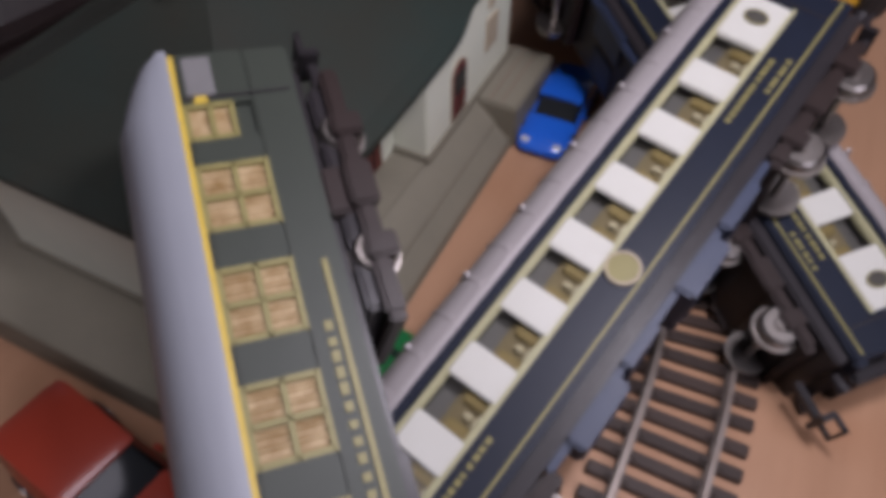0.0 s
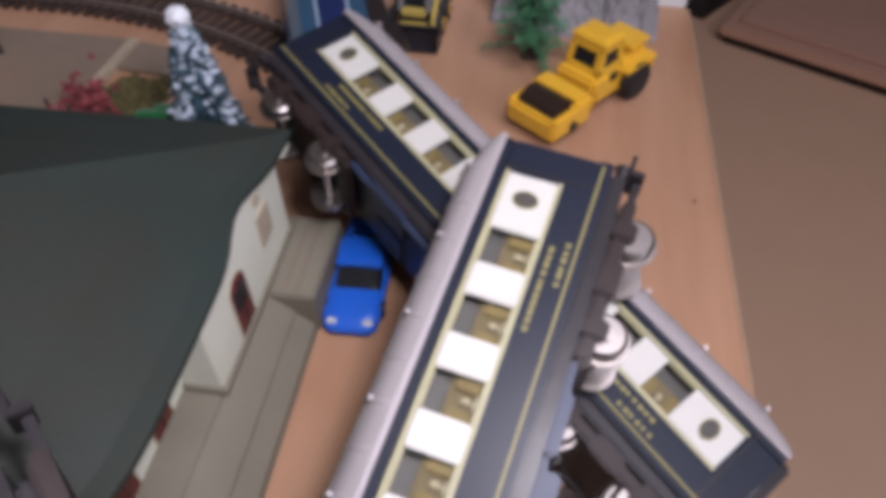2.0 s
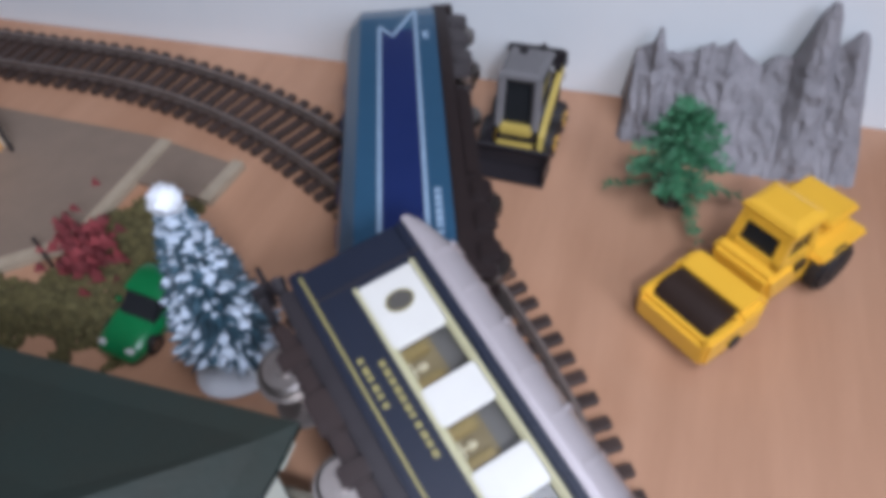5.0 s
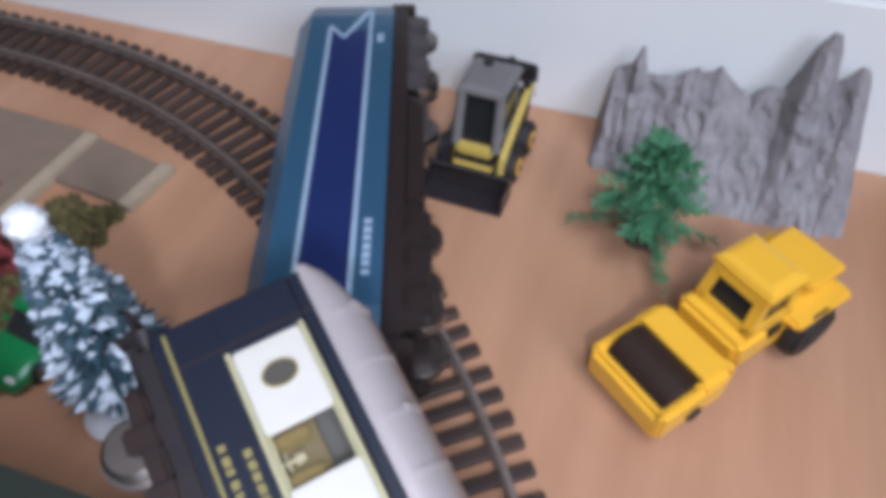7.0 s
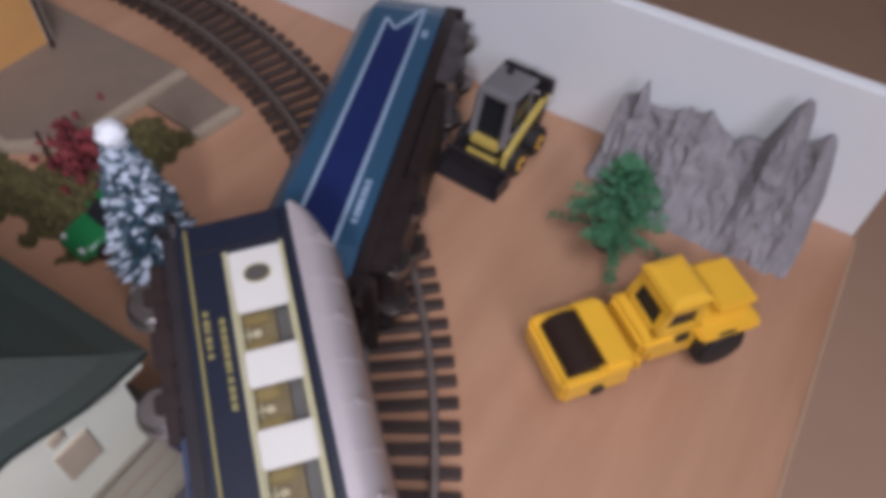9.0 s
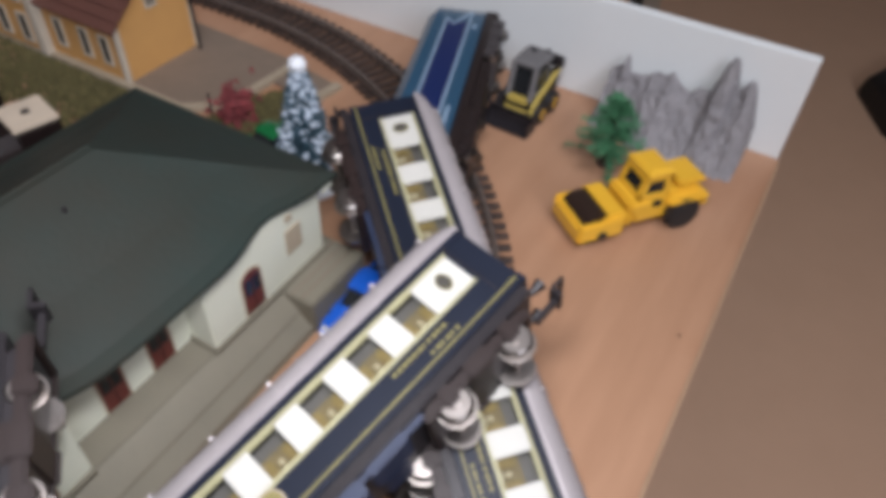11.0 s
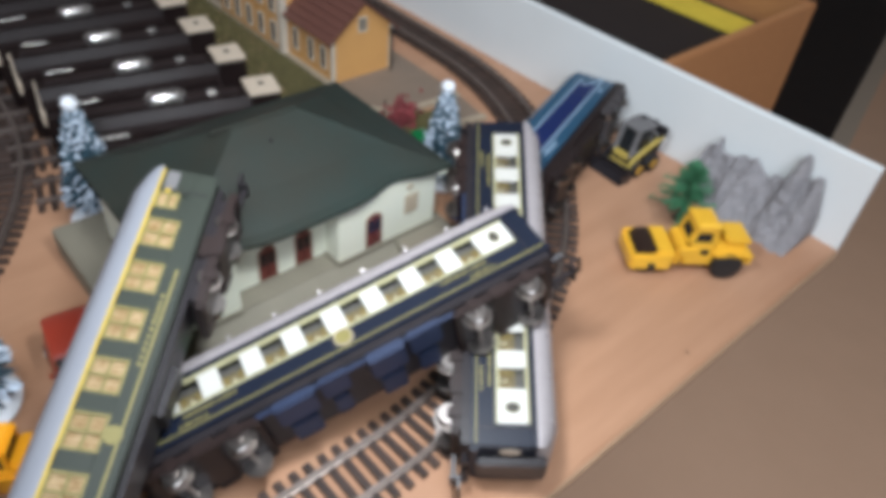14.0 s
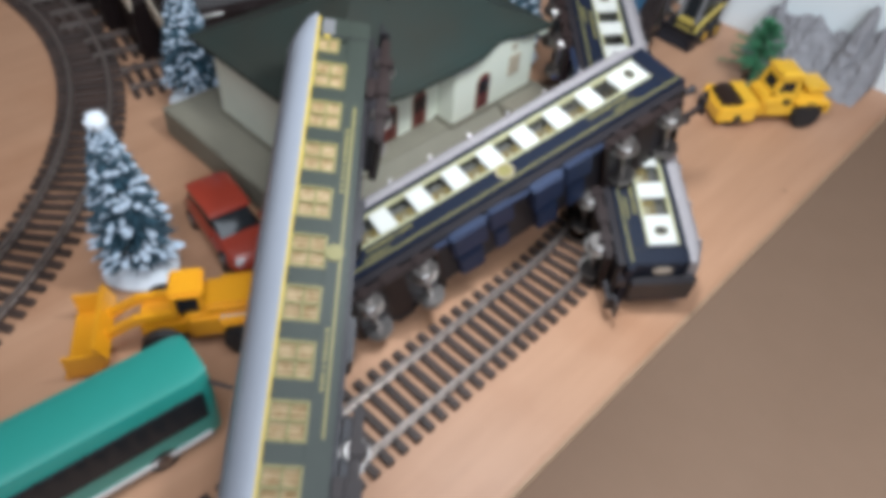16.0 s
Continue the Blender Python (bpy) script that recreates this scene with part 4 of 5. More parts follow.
def house():
    t = thing("house", "apricot model house with a brown tiled roof", "house", pose(-0.2800, -0.0895, 0.0016), "model buildings")
    # local: x to the west is negative, gable faces +x
    half, eave, ridge = 0.0225, 0.0300, 0.0480
    length = 0.052

    def ring(x):
        return [Vector((x, -half, 0)), Vector((x, half, 0)), Vector((x, half, eave)), Vector((x, 0, ridge)), Vector((x, -half, eave))]

    part("wall", loft(ring, [-length, 0]), M_HOUSE, t)
    for s in (-1, 1):
        d = Vector((0, s * (half + 0.004), eave - 0.003)) - Vector((0, 0, ridge + 0.0006))
        bm = bmesh.new()
        for u in range(6):
            a = Vector((0, 0, ridge + 0.0008)) + d * (u / 6)
            b = Vector((0, 0, ridge + 0.0008)) + d * ((u + 1) / 6)
            nrm = Vector((0, s * 0.55, 0.8)).normalized() * 0.0010
            vs = [bm.verts.new((x, p.y + q.y, p.z + q.z)) for x in (-length - 0.003, 0.0035) for p, q in ((a, nrm * 0.4), (b, nrm * 1.4), (b, nrm * 0), (a, nrm * -0.4))]
            for f in ((0, 1, 5, 4), (1, 2, 6, 5), (2, 3, 7, 6), (3, 0, 4, 7), (0, 3, 2, 1), (4, 5, 6, 7)):
                bm.faces.new([vs[i] for i in f])
            part("roof_course", bm, M_HOUSE_ROOF, t, "brown tiled roof course")
            bm = bmesh.new()
        part("corner_post", box(-0.001, 0.0012, s * half - 0.0014, s * half + 0.0014, 0, eave, 0.0003), M_HOUSE_TRIM, t)
    part("chimney", box(-0.030, -0.024, -0.004, 0.002, ridge - 0.004, ridge + 0.007, 0.0004), M_HOUSE_TRIM, t)

    def sash(x, y, z, w, h, face):
        if face == "x":
            win = part("window", box(x - 0.0003, x + 0.0004, y - w / 2, y + w / 2, z, z + h), M_PANE, t)
            fr = box(x - 0.0003, x + 0.0009, y - w / 2 - 0.001, y - w / 2, z - 0.001, z + h + 0.001)
            box(x - 0.0003, x + 0.0009, y + w / 2, y + w / 2 + 0.001, z - 0.001, z + h + 0.001, bm=fr)
            box(x - 0.0003, x + 0.0009, y - w / 2, y + w / 2, z + h, z + h + 0.001, bm=fr)
            box(x - 0.0003, x + 0.0009, y - w / 2, y + w / 2, z - 0.001, z, bm=fr)
            box(x - 0.0003, x + 0.0007, y - 0.0003, y + 0.0003, z, z + h, bm=fr)
        else:
            win = part("window", box(x - w / 2, x + w / 2, y - 0.0004, y + 0.0003, z, z + h), M_PANE, t)
            fr = box(x - w / 2 - 0.001, x - w / 2, y - 0.0009, y + 0.0003, z - 0.001, z + h + 0.001)
            box(x + w / 2, x + w / 2 + 0.001, y - 0.0009, y + 0.0003, z - 0.001, z + h + 0.001, bm=fr)
            box(x - w / 2, x + w / 2, y - 0.0009, y + 0.0003, z + h, z + h + 0.001, bm=fr)
            box(x - w / 2, x + w / 2, y - 0.0009, y + 0.0003, z - 0.001, z, bm=fr)
        part("window_frame", fr, M_HOUSE_TRIM, win)

    sash(0, 0, 0.0310, 0.0045, 0.0075, "x")
    for x in (-0.010, -0.024, -0.042):
        sash(x, -half, 0.0080, 0.0045, 0.0130, "y")
    # taller part of the house behind, with pale corner strips
    part("wall", box(-length - 0.085, -length, -half - 0.004, half, 0, 0.046, 0.0004), M_HOUSE, t)
    part("corner_post", box(-length - 0.004, -length + 0.0012, -half - 0.0052, -half - 0.0005, 0, 0.046, 0.0003), M_HOUSE_TRIM, t)
    part("roof", box(-length - 0.088, -length + 0.002, -half - 0.007, half + 0.003, 0.046, 0.049, 0.0006), M_HOUSE_ROOF, t)
    for i in range(5):
        x = -length - 0.011 - i * 0.016
        for z in (0.006, 0.027):
            sash(x, -half - 0.004, z, 0.0055, 0.0130, "y")
    part("lamp_post", tube((0.004, half - 0.002, 0), (0.004, half - 0.002, 0.024), 0.0008, n=8), M_BLACK, t)
    part("lantern", tube((0.004, half - 0.002, 0.024), (0.004, half - 0.002, 0.029), 0.0012, 0.0018, n=8), M_BLACK, t)


house()


# ---- engine shed ----
def engine_shed():
    t = thing("engine_shed", "brown-black model engine shed with silver vents on each bay", "engine shed", group="model buildings")
    for k in range(7):
        ox = -0.2350 - 0.0425 * k if k == 0 else -0.2350 - 0.0415 * k
        back = Vector((ox, -0.1790 + 0.0030 * min(k, 3), 0))
        front = Vector((ox - 0.0250 + 0.0040 * k, -0.2750, 0))
        ax = (back - front).normalized()
        ln = (back - front).length
        m = axes(ax, (-ax.y, ax.x, 0), (0, 0, 1), front)
        bay = bmesh.new()
        hw, zr = 0.0190, 0.0400

        def ring(x):
            return [Vector((x, y, z)) for y, z in ((-hw, 0), (-hw, 0.030), (-hw * 0.45, 0.0350), (-hw * 0.30, zr), (hw * 0.30, zr), (hw * 0.45, 0.0350), (hw, 0.030), (hw, 0))]

        b = part("bay", loft(ring, [0, ln - 0.014]), M_SHED, t, "brown-black shed bay" if k == 0 else "", m)
        # ridge ribs and glazing strips
        for yy in (-hw * 0.75, hw * 0.75):
            part("roof_rib", box(0.002, ln - 0.016, yy - 0.0012, yy + 0.0012, 0.031, 0.0340, 0.0004), M_SHED, b)
        part("ridge_plate", box(0.004, ln - 0.018, -0.0030, 0.0030, zr, zr + 0.0018, 0.0005), M_LOCO_UNDER, b)

        def vent(s):
            f, z = s
            pts = []
            for i in range(24):
                a = 2 * math.pi * i / 24
                cx = 0.0055 * math.copysign(1, math.cos(a)) + 0.0042 * math.cos(a)
                pts.append(Vector((0.046 + cx * f, 0.0042 * math.sin(a) * f, z)))
            return pts

        part("vent", loft(vent, [(1.0, zr + 0.001), (1.0, zr + 0.0040), (0.82, zr + 0.0052), (0.5, zr + 0.0056)]), M_SILVER, b, "silver rounded roof vent", smooth=True)
        part("vent", box(ln - 0.034, ln - 0.029, -0.0028, 0.0016, zr + 0.001, zr + 0.0034, 0.0006), M_SILVER, b)
        part("skylight", box(0.012, 0.026, -0.0150, -0.0120, 0.0320, 0.0345, 0.0004), M_SILVER, b, "pale skylight strip")
        e = part("end_block", box(ln - 0.014, ln + 0.001, -0.0105, 0.0105, 0, 0.0405, 0.0005), M_SHED, b)
        p = part("roof_plate", box(ln - 0.0145, ln + 0.0015, -0.0085, 0.0085, 0.0405, 0.0425, 0.0003), M_PLATE, b, "ivory square plate with a dark hole")
        # stall track leading out
        for s in (-1, 1):
            part("stall_rail", box(-0.022, 0.001, s * GAUGE / 2 - 0.0006, s * GAUGE / 2 + 0.0006, 0.0019, 0.0043), M_RAIL, b)
        for i in range(4):
            part("stall_sleeper", box(-0.0215 + i * 0.0058, -0.0185 + i * 0.0058, -0.015, 0.015, 0.0, 0.0021, 0.0003), M_SLEEPER, b)
        part("lintel", box(-0.0012, 0.0005, -hw, hw, 0.027, 0.0330, 0.0003), M_PLATE, b)
        part("hole", tube((ln - 0.0065, 0, 0.0424), (ln - 0.0065, 0, 0.0429), 0.0016, n=12), M_BLACK, b)


engine_shed()


# ---- rocks and trees ----
def rocks():
    """Moulded rock wall: a jagged crest over a rough face."""
    prof = [(-0.0830, 0.0040), (-0.0822, 0.0120), (-0.0811, 0.0212), (-0.0785, 0.0228), (-0.0765, 0.0239), (-0.0749, 0.0300), (-0.0742, 0.0296), (-0.0722, 0.0215), (-0.0649, 0.0222), (-0.0591, 0.0262), (-0.0572, 0.0252), (-0.0552, 0.0263), (-0.0534, 0.0282), (-0.0522, 0.0268), (-0.0497, 0.0240), (-0.0438, 0.0202), (-0.0418, 0.0231), (-0.0395, 0.0249), (-0.0361, 0.0240), (-0.0338, 0.0322), (-0.0325, 0.0390), (-0.0303, 0.0425), (-0.0285, 0.0425), (-0.0270, 0.0385), (-0.0252, 0.0286), (-0.0228, 0.0316), (-0.0206, 0.0348), (-0.0190, 0.0346), (-0.0172, 0.0300), (-0.0133, 0.0146)]

    def crest(x):
        for (xa, za), (xb, zb) in zip(prof, prof[1:]):
            if xa <= x <= xb:
                return za + (zb - za) * (x - xa) / (xb - xa)
        return prof[-1][1]

    nx, nz = 150, 54
    bm = bmesh.new()
    front = []
    back = []
    for i in range(nx + 1):
        x = -0.0830 + 0.0697 * i / nx
        top = crest(x) + 0.0005 * noise.noise(Vector((x * 700, 4.2, 0))) + 0.0005 * noise.noise(Vector((x * 1500, 1.2, 0)))
        col, colb = [], []
        base_y = -0.0150 - 0.0080 * min(1.0, 2.2 * i / nx)
        for j in range(nz + 1):
            f = j / nz
            v = Vector((x * 130, f * top * 90, 0.3))
            rough = 0.0026 * noise.noise(v * 1.0) + 0.0011 * noise.noise(v * 2.9) + 0.0024 * (abs(noise.noise(Vector((x * 260, f * top * 190, 2.0)))) - 0.25) + 0.0012 * (abs(noise.noise(Vector((x * 650, f * top * 480, 5.0)))) - 0.25)
            y = base_y * (1 - f) ** 1.3 + 0.0005 - 0.0030 * (1 - f * f) + rough * min(1, 4 * (1 - f) + 0.25)
            y = min(y, 0.0046)
            xx = x + 0.0010 * noise.noise(v * 1.7) * math.sin(f * 3.14)
            col.append(bm.verts.new((xx, y, f * top)))
            colb.append(bm.verts.new((xx, min(0.0054, max(y + 0.0012, 0.0015 + 0.003 * (1 - f))), f * top)))
        front.append(col)
        back.append(colb)
    for i in range(nx):
        for j in range(nz):
            bm.faces.new((front[i][j], front[i + 1][j], front[i + 1][j + 1], front[i][j + 1]))
            bm.faces.new((back[i + 1][j], back[i][j], back[i][j + 1], back[i + 1][j + 1]))
        bm.faces.new((front[i][nz], front[i + 1][nz], back[i + 1][nz], back[i][nz]))
    for k in (0, nx):
        for j in range(nz):
            bm.faces.new((front[k][j], front[k][j + 1], back[k][j + 1], back[k][j]))
    part("rock_formation", bm, M_ROCK, None, "jagged grey moulded rock piece against the backdrop", smooth=False)
    tagged(bpy.data.objects["rock_formation"], category="rock")


rocks()


def bottle_brush_tree(m, height, radius, label):
    """Bristle tree dusted with snow on a white round foot."""
    t = thing("snowy_fir_tree", label, "tree", m, "snowy fir trees")
    rnd = random.Random(int(height * 1e5))
    part("trunk", tube((0, 0, 0.002), (0, 0, height * 0.93), 0.0011, 0.0004, n=8), M_TRUNK, t)
    sets = {"crown": ([], []), "snow": ([], [])}
    n = 2000
    for i in range(n):
        f = rnd.random() ** 0.72
        z = 0.0105 + f * (height - 0.0125)
        r = radius * (1 - f) ** 0.8 * rnd.uniform(0.72, 1.12) + 0.0016
        a = rnd.uniform(0, 2 * math.pi)
        snow = rnd.random() < 0.17 + 0.35 * max(0, f - 0.8) * 5 + 0.25 * (f < 0.10)
        lift = rnd.uniform(-0.0025, 0.0020)
        d = Vector((math.cos(a), math.sin(a), 0))
        side = Vector((-d.y, d.x, 0))
        tip = d * r + Vector((0, 0, z + lift))
        root = d * (r * (0.5 if snow else 0.12)) + Vector((0, 0, z))
        w = rnd.uniform(0.0006, 0.0012) * (1.5 if snow else 1.0)
        vs, fs = sets["snow" if snow else "crown"]
        b = len(vs)
        up = Vector((0, 0, w))
        mid = root.lerp(tip, 0.7)
        vs += [tuple(root), tuple(mid + side * w), tuple(mid - side * w), tuple(mid + up), tuple(tip)]
        fs += [(b, b + 1, b + 3), (b, b + 3, b + 2), (b, b + 2, b + 1), (b + 1, b + 4, b + 3), (b + 3, b + 4, b + 2), (b + 1, b + 2, b + 4)]
    for nm, material, lab in (("crown", M_BRISTLE, "blue-green bristles"), ("snow", M_SNOW, "white flock on the bristle tips")):
        me = bpy.data.meshes.new(nm)
        me.from_pydata(*[sets[nm][0], [], sets[nm][1]])
        me.materials.append(material)
        o = new(nm, me)
        o.parent = t
        tagged(o, lab)
    cap = bmesh.new()
    bmesh.ops.create_icosphere(cap, subdivisions=3, radius=0.0034)
    for v in cap.verts:
        v.co *= 1 + 0.25 * noise.noise(v.co * 900)
        v.co.z = v.co.z * 0.9 + height - 0.002
    part("snow_cap", cap, M_FLOCK, t, "clump of white flock", smooth=True)
    foot = loft(lambda s: [Vector((s[0] * (1 + 0.06 * math.sin(3 * a + 1)) * math.cos(a), s[0] * (1 + 0.06 * math.sin(3 * a + 1)) * math.sin(a), s[1])) for a in [2 * math.pi * i / 28 for i in range(28)]],
                [(radius * 0.84, 0), (radius * 0.90, 0.0016), (radius * 0.76, 0.0046), (radius * 0.3, 0.0070)])
    part("foot", foot, M_FLOCK, t, "white round foot", smooth=True)


bottle_brush_tree(pose(-0.1615, -0.1245, 0), 0.0590, 0.0125, "bristle fir tree dusted with white beside the green car")
bottle_brush_tree(pose(-0.2330, -0.2770, 0), 0.0630, 0.0140, "bristle fir tree dusted with white behind the station")
bottle_brush_tree(pose(-0.1510, -0.3515, 0), 0.0680, 0.0150, "bristle fir tree dusted with white near the loader")


def leaf_tree(m, height, radius):
    t = thing("small_tree", "bright green plastic tree in front of the rocks", "tree", m)
    rnd = random.Random(5)
    part("trunk", tube((0, 0, 0), (0, 0, height * 0.7), 0.0016, 0.0007, n=8), M_TRUNK, t)
    part("foot", tube((0, 0, 0), (0, 0, 0.0012), 0.0040, 0.0030, n=14), M_TRUNK, t)
    vs, fs = [], []
    limbs = bmesh.new()
    count = 84
    for i in range(count):
        f = (i + 0.5) / count
        z = height * (0.20 + 0.76 * f ** 0.9)
        a = i * 2.39996 + rnd.uniform(-0.35, 0.35)
        ln = radius * (1.10 - 0.86 * f) * rnd.uniform(0.55, 1.15)
        d = Vector((math.cos(a), math.sin(a), -0.25 + 0.75 * f + rnd.uniform(-0.2, 0.2))).normalized()
        root = Vector((0, 0, z))
        tip = root + d * ln
        tip.z = max(tip.z, 0.0012)
        d = (tip - root).normalized()
        tube(root, tip, 0.0004, 0.0002, n=4, bm=limbs)
        side = Vector((-d.y, d.x, 0)).normalized()
        for k in range(13):
            g = 0.18 + 0.86 * (k + rnd.random()) / 13
            c = root + (tip - root) * g
            for q in (-1, 1):
                out = (side * q + d * rnd.uniform(0.3, 0.9) + Vector((0, 0, rnd.uniform(-0.7, 0.7)))).normalized()
                l, w = rnd.uniform(0.0013, 0.0030), rnd.uniform(0.0004, 0.0007)
                nrm = out.cross(d).normalized()
                p0 = len(vs)
                vs += [tuple(c), tuple(c + out * l * 0.5 + d * w), tuple(c + out * l), tuple(c + out * l * 0.5 - d * w), tuple(c + out * l * 0.5 + nrm * w * 0.7)]
                fs += [(p0, p0 + 1, p0 + 4), (p0 + 1, p0 + 2, p0 + 4), (p0 + 2, p0 + 3, p0 + 4), (p0 + 3, p0, p0 + 4), (p0, p0 + 3, p0 + 2, p0 + 1)]
    part("twig", limbs, M_LEAF, t, "thin green twigs")["kind"] = "stuff"
    me = bpy.data.meshes.new("crown")
    me.from_pydata(vs, [], fs)
    me.materials.append(M_LEAF)
    o = new("crown", me)
    o.parent = t
    tagged(o, "feathery green plastic leaves")


leaf_tree(pose(-0.0640, -0.0415, 0), 0.0340, 0.0165)


def red_plant():
    t = thing("red_bush", "small crimson foliage clump at the yard corner", "bush", pose(-0.2185, -0.1050, 0.0))
    rnd = random.Random(9)
    vs, fs = [], []
    for i in range(190):
        p = Vector((rnd.gauss(0, 0.0042), rnd.gauss(0, 0.0042), abs(rnd.gauss(0.007, 0.005))))
        l = 0.0021
        b = len(vs)
        for q in ((1, 0, -0.4), (-0.5, 0.8, -0.3), (-0.5, -0.8, -0.3), (0, 0, 0.9)):
            vs.append(tuple(p + Vector(q) * l * rnd.uniform(0.6, 1.3)))
        fs += [(b, b + 1, b + 2), (b, b + 1, b + 3), (b + 1, b + 2, b + 3), (b + 2, b, b + 3)]
    me = bpy.data.meshes.new("foliage")
    me.from_pydata(vs, [], fs)
    me.materials.append(M_REDPLANT)
    o = new("foliage", me)
    o.parent = t
    part("stem", tube((0, 0, 0), (0, 0, 0.012), 0.0008, 0.0004, n=6), M_TRUNK, t)
    part("sign_post", tube((-0.012, -0.004, 0), (-0.012, -0.004, 0.012), 0.0006, n=6), M_BLACK, t)


red_plant()


# ---- vehicles ----
def wheel(parent, x, y, z, r, w, hub=None, name="wheel", label=""):
    bm = tube((x, y - w / 2, z), (x, y + w / 2, z), r, n=24, bevel=r * 0.14)
    o = part(name, bm, M_TYRE, parent, label, smooth=True)
    if hub:
        part("hub", tube((x, y - w / 2 - 0.0003, z), (x, y + w / 2 + 0.0003, z), r * 0.55, n=16, bevel=r * 0.06), hub, o, smooth=True)
    return o


def car(label, m, length, width, height, paint, sporty=0.5):
    """Small die-cast car: lofted lower body, glasshouse, wheels; front is +x."""
    t = thing("toy_car", label, "toy car", m, "toy cars")
    L, hw = length / 2, width / 2

    def body(s):
        x, zt, hwid = s
        z0 = height * 0.16
        return [Vector((x, y, z)) for y, z in ((-hwid * 0.9, z0), (-hwid, z0 + (zt - z0) * 0.35), (-hwid * 0.97, z0 + (zt - z0) * 0.7), (-hwid * 0.80, zt * 0.98), (-hwid * 0.4, zt * 1.02), (hwid * 0.4, zt * 1.02), (hwid * 0.80, zt * 0.98), (hwid * 0.97, z0 + (zt - z0) * 0.7), (hwid, z0 + (zt - z0) * 0.35), (hwid * 0.9, z0))]

    part("body", loft(body, [(-L, height * 0.46, hw * 0.80), (-L * 0.94, height * 0.58, hw * 0.92), (-L * 0.6, height * 0.66, hw), (0, height * 0.62, hw * 0.97), (L * 0.45, height * 0.60, hw), (L * 0.8, height * 0.50, hw * 0.96), (L * 0.95, height * 0.40, hw * 0.84), (L, height * 0.30, hw * 0.66)]), paint, t, "glossy painted body", smooth=True)

    def cabin(s):
        x, z, hwid = s
        return [Vector((x, y, zz)) for y, zz in ((-hwid, height * 0.58), (-hwid * 0.84, z * 0.96), (-hwid * 0.5, z), (hwid * 0.5, z), (hwid * 0.84, z * 0.96), (hwid, height * 0.58))]

    part("cabin_glass", loft(cabin, [(-L * (0.93 if sporty < 0.3 else 0.66), height * 0.62, hw * 0.76), (-L * (0.80 if sporty < 0.3 else 0.30), height * 0.97, hw * 0.78), (L * 0.02, height * 0.985, hw * 0.80), (L * 0.42, height * 0.60, hw * 0.84)]), M_PANE, t, "black tinted glass", smooth=True)
    rf = -0.86 if sporty < 0.3 else -0.40
    part("cabin_roof", loft(lambda s: [Vector((s[0], y, z)) for y, z in ((-s[2], s[1] - 0.0006), (-s[2] * 0.6, s[1]), (s[2] * 0.6, s[1]), (s[2], s[1] - 0.0006), (s[2] * 0.8, s[1] - 0.0009), (-s[2] * 0.8, s[1] - 0.0009))],
                            [(L * (rf - 0.02), height * 0.93, hw * 0.78), (L * (rf + 0.12), height * 1.01, hw * 0.82), (L * 0.02, height * 1.01, hw * 0.80), (L * 0.13, height * 0.945, hw * 0.80)]), paint, t, smooth=True)
    for s in (-1, 1):
        for x in (-L * 0.60, L * 0.58):
            wheel(t, x, s * hw * 0.86, height * 0.24, height * 0.25, width * 0.16, M_CHROME)
        part("headlight", box(L * 0.80, L * 0.93, s * hw * 0.58 - hw * 0.18, s * hw * 0.58 + hw * 0.18, height * 0.34, height * 0.46, 0.0003), M_LIGHTGLASS, t, "clear headlight")
        part("tail_light", box(-L * 1.005, -L * 0.97, s * hw * 0.5 - hw * 0.2, s * hw * 0.5 + hw * 0.2, height * 0.36, height * 0.46), M_DOOR, t)
        part("mirror", box(L * 0.20, L * 0.28, s * hw * 1.0 - 0.0006, s * hw * 1.0 + 0.0006, height * 0.60, height * 0.70, 0.0002), paint, t)
    part("bumper", box(L * 0.90, L * 1.0, -hw * 0.7, hw * 0.7, height * 0.14, height * 0.26, 0.0004), paint, t)


car("bright blue toy sports car parked by the platform end", pose(-0.1045, -0.1655, 0, 0, 0, -88), 0.0415, 0.0166, 0.0102, M_BLUECAR)
car("bright green toy car in front of the snowy tree", pose(-0.1902, -0.1160, 0, 0, 0, -97), 0.0340, 0.0148, 0.0120, M_GREENCAR)
car("bright green toy car half hidden under the green coach", pose(-0.1085, -0.2765, 0, 0, 0, -98), 0.0340, 0.0148, 0.0120, M_GREENCAR)
car("red toy hatchback under the tilted green coach", pose(-0.1430, -0.3185, 0, 0, 0, -8), 0.0460, 0.0205, 0.0180, M_RED, 0.1)


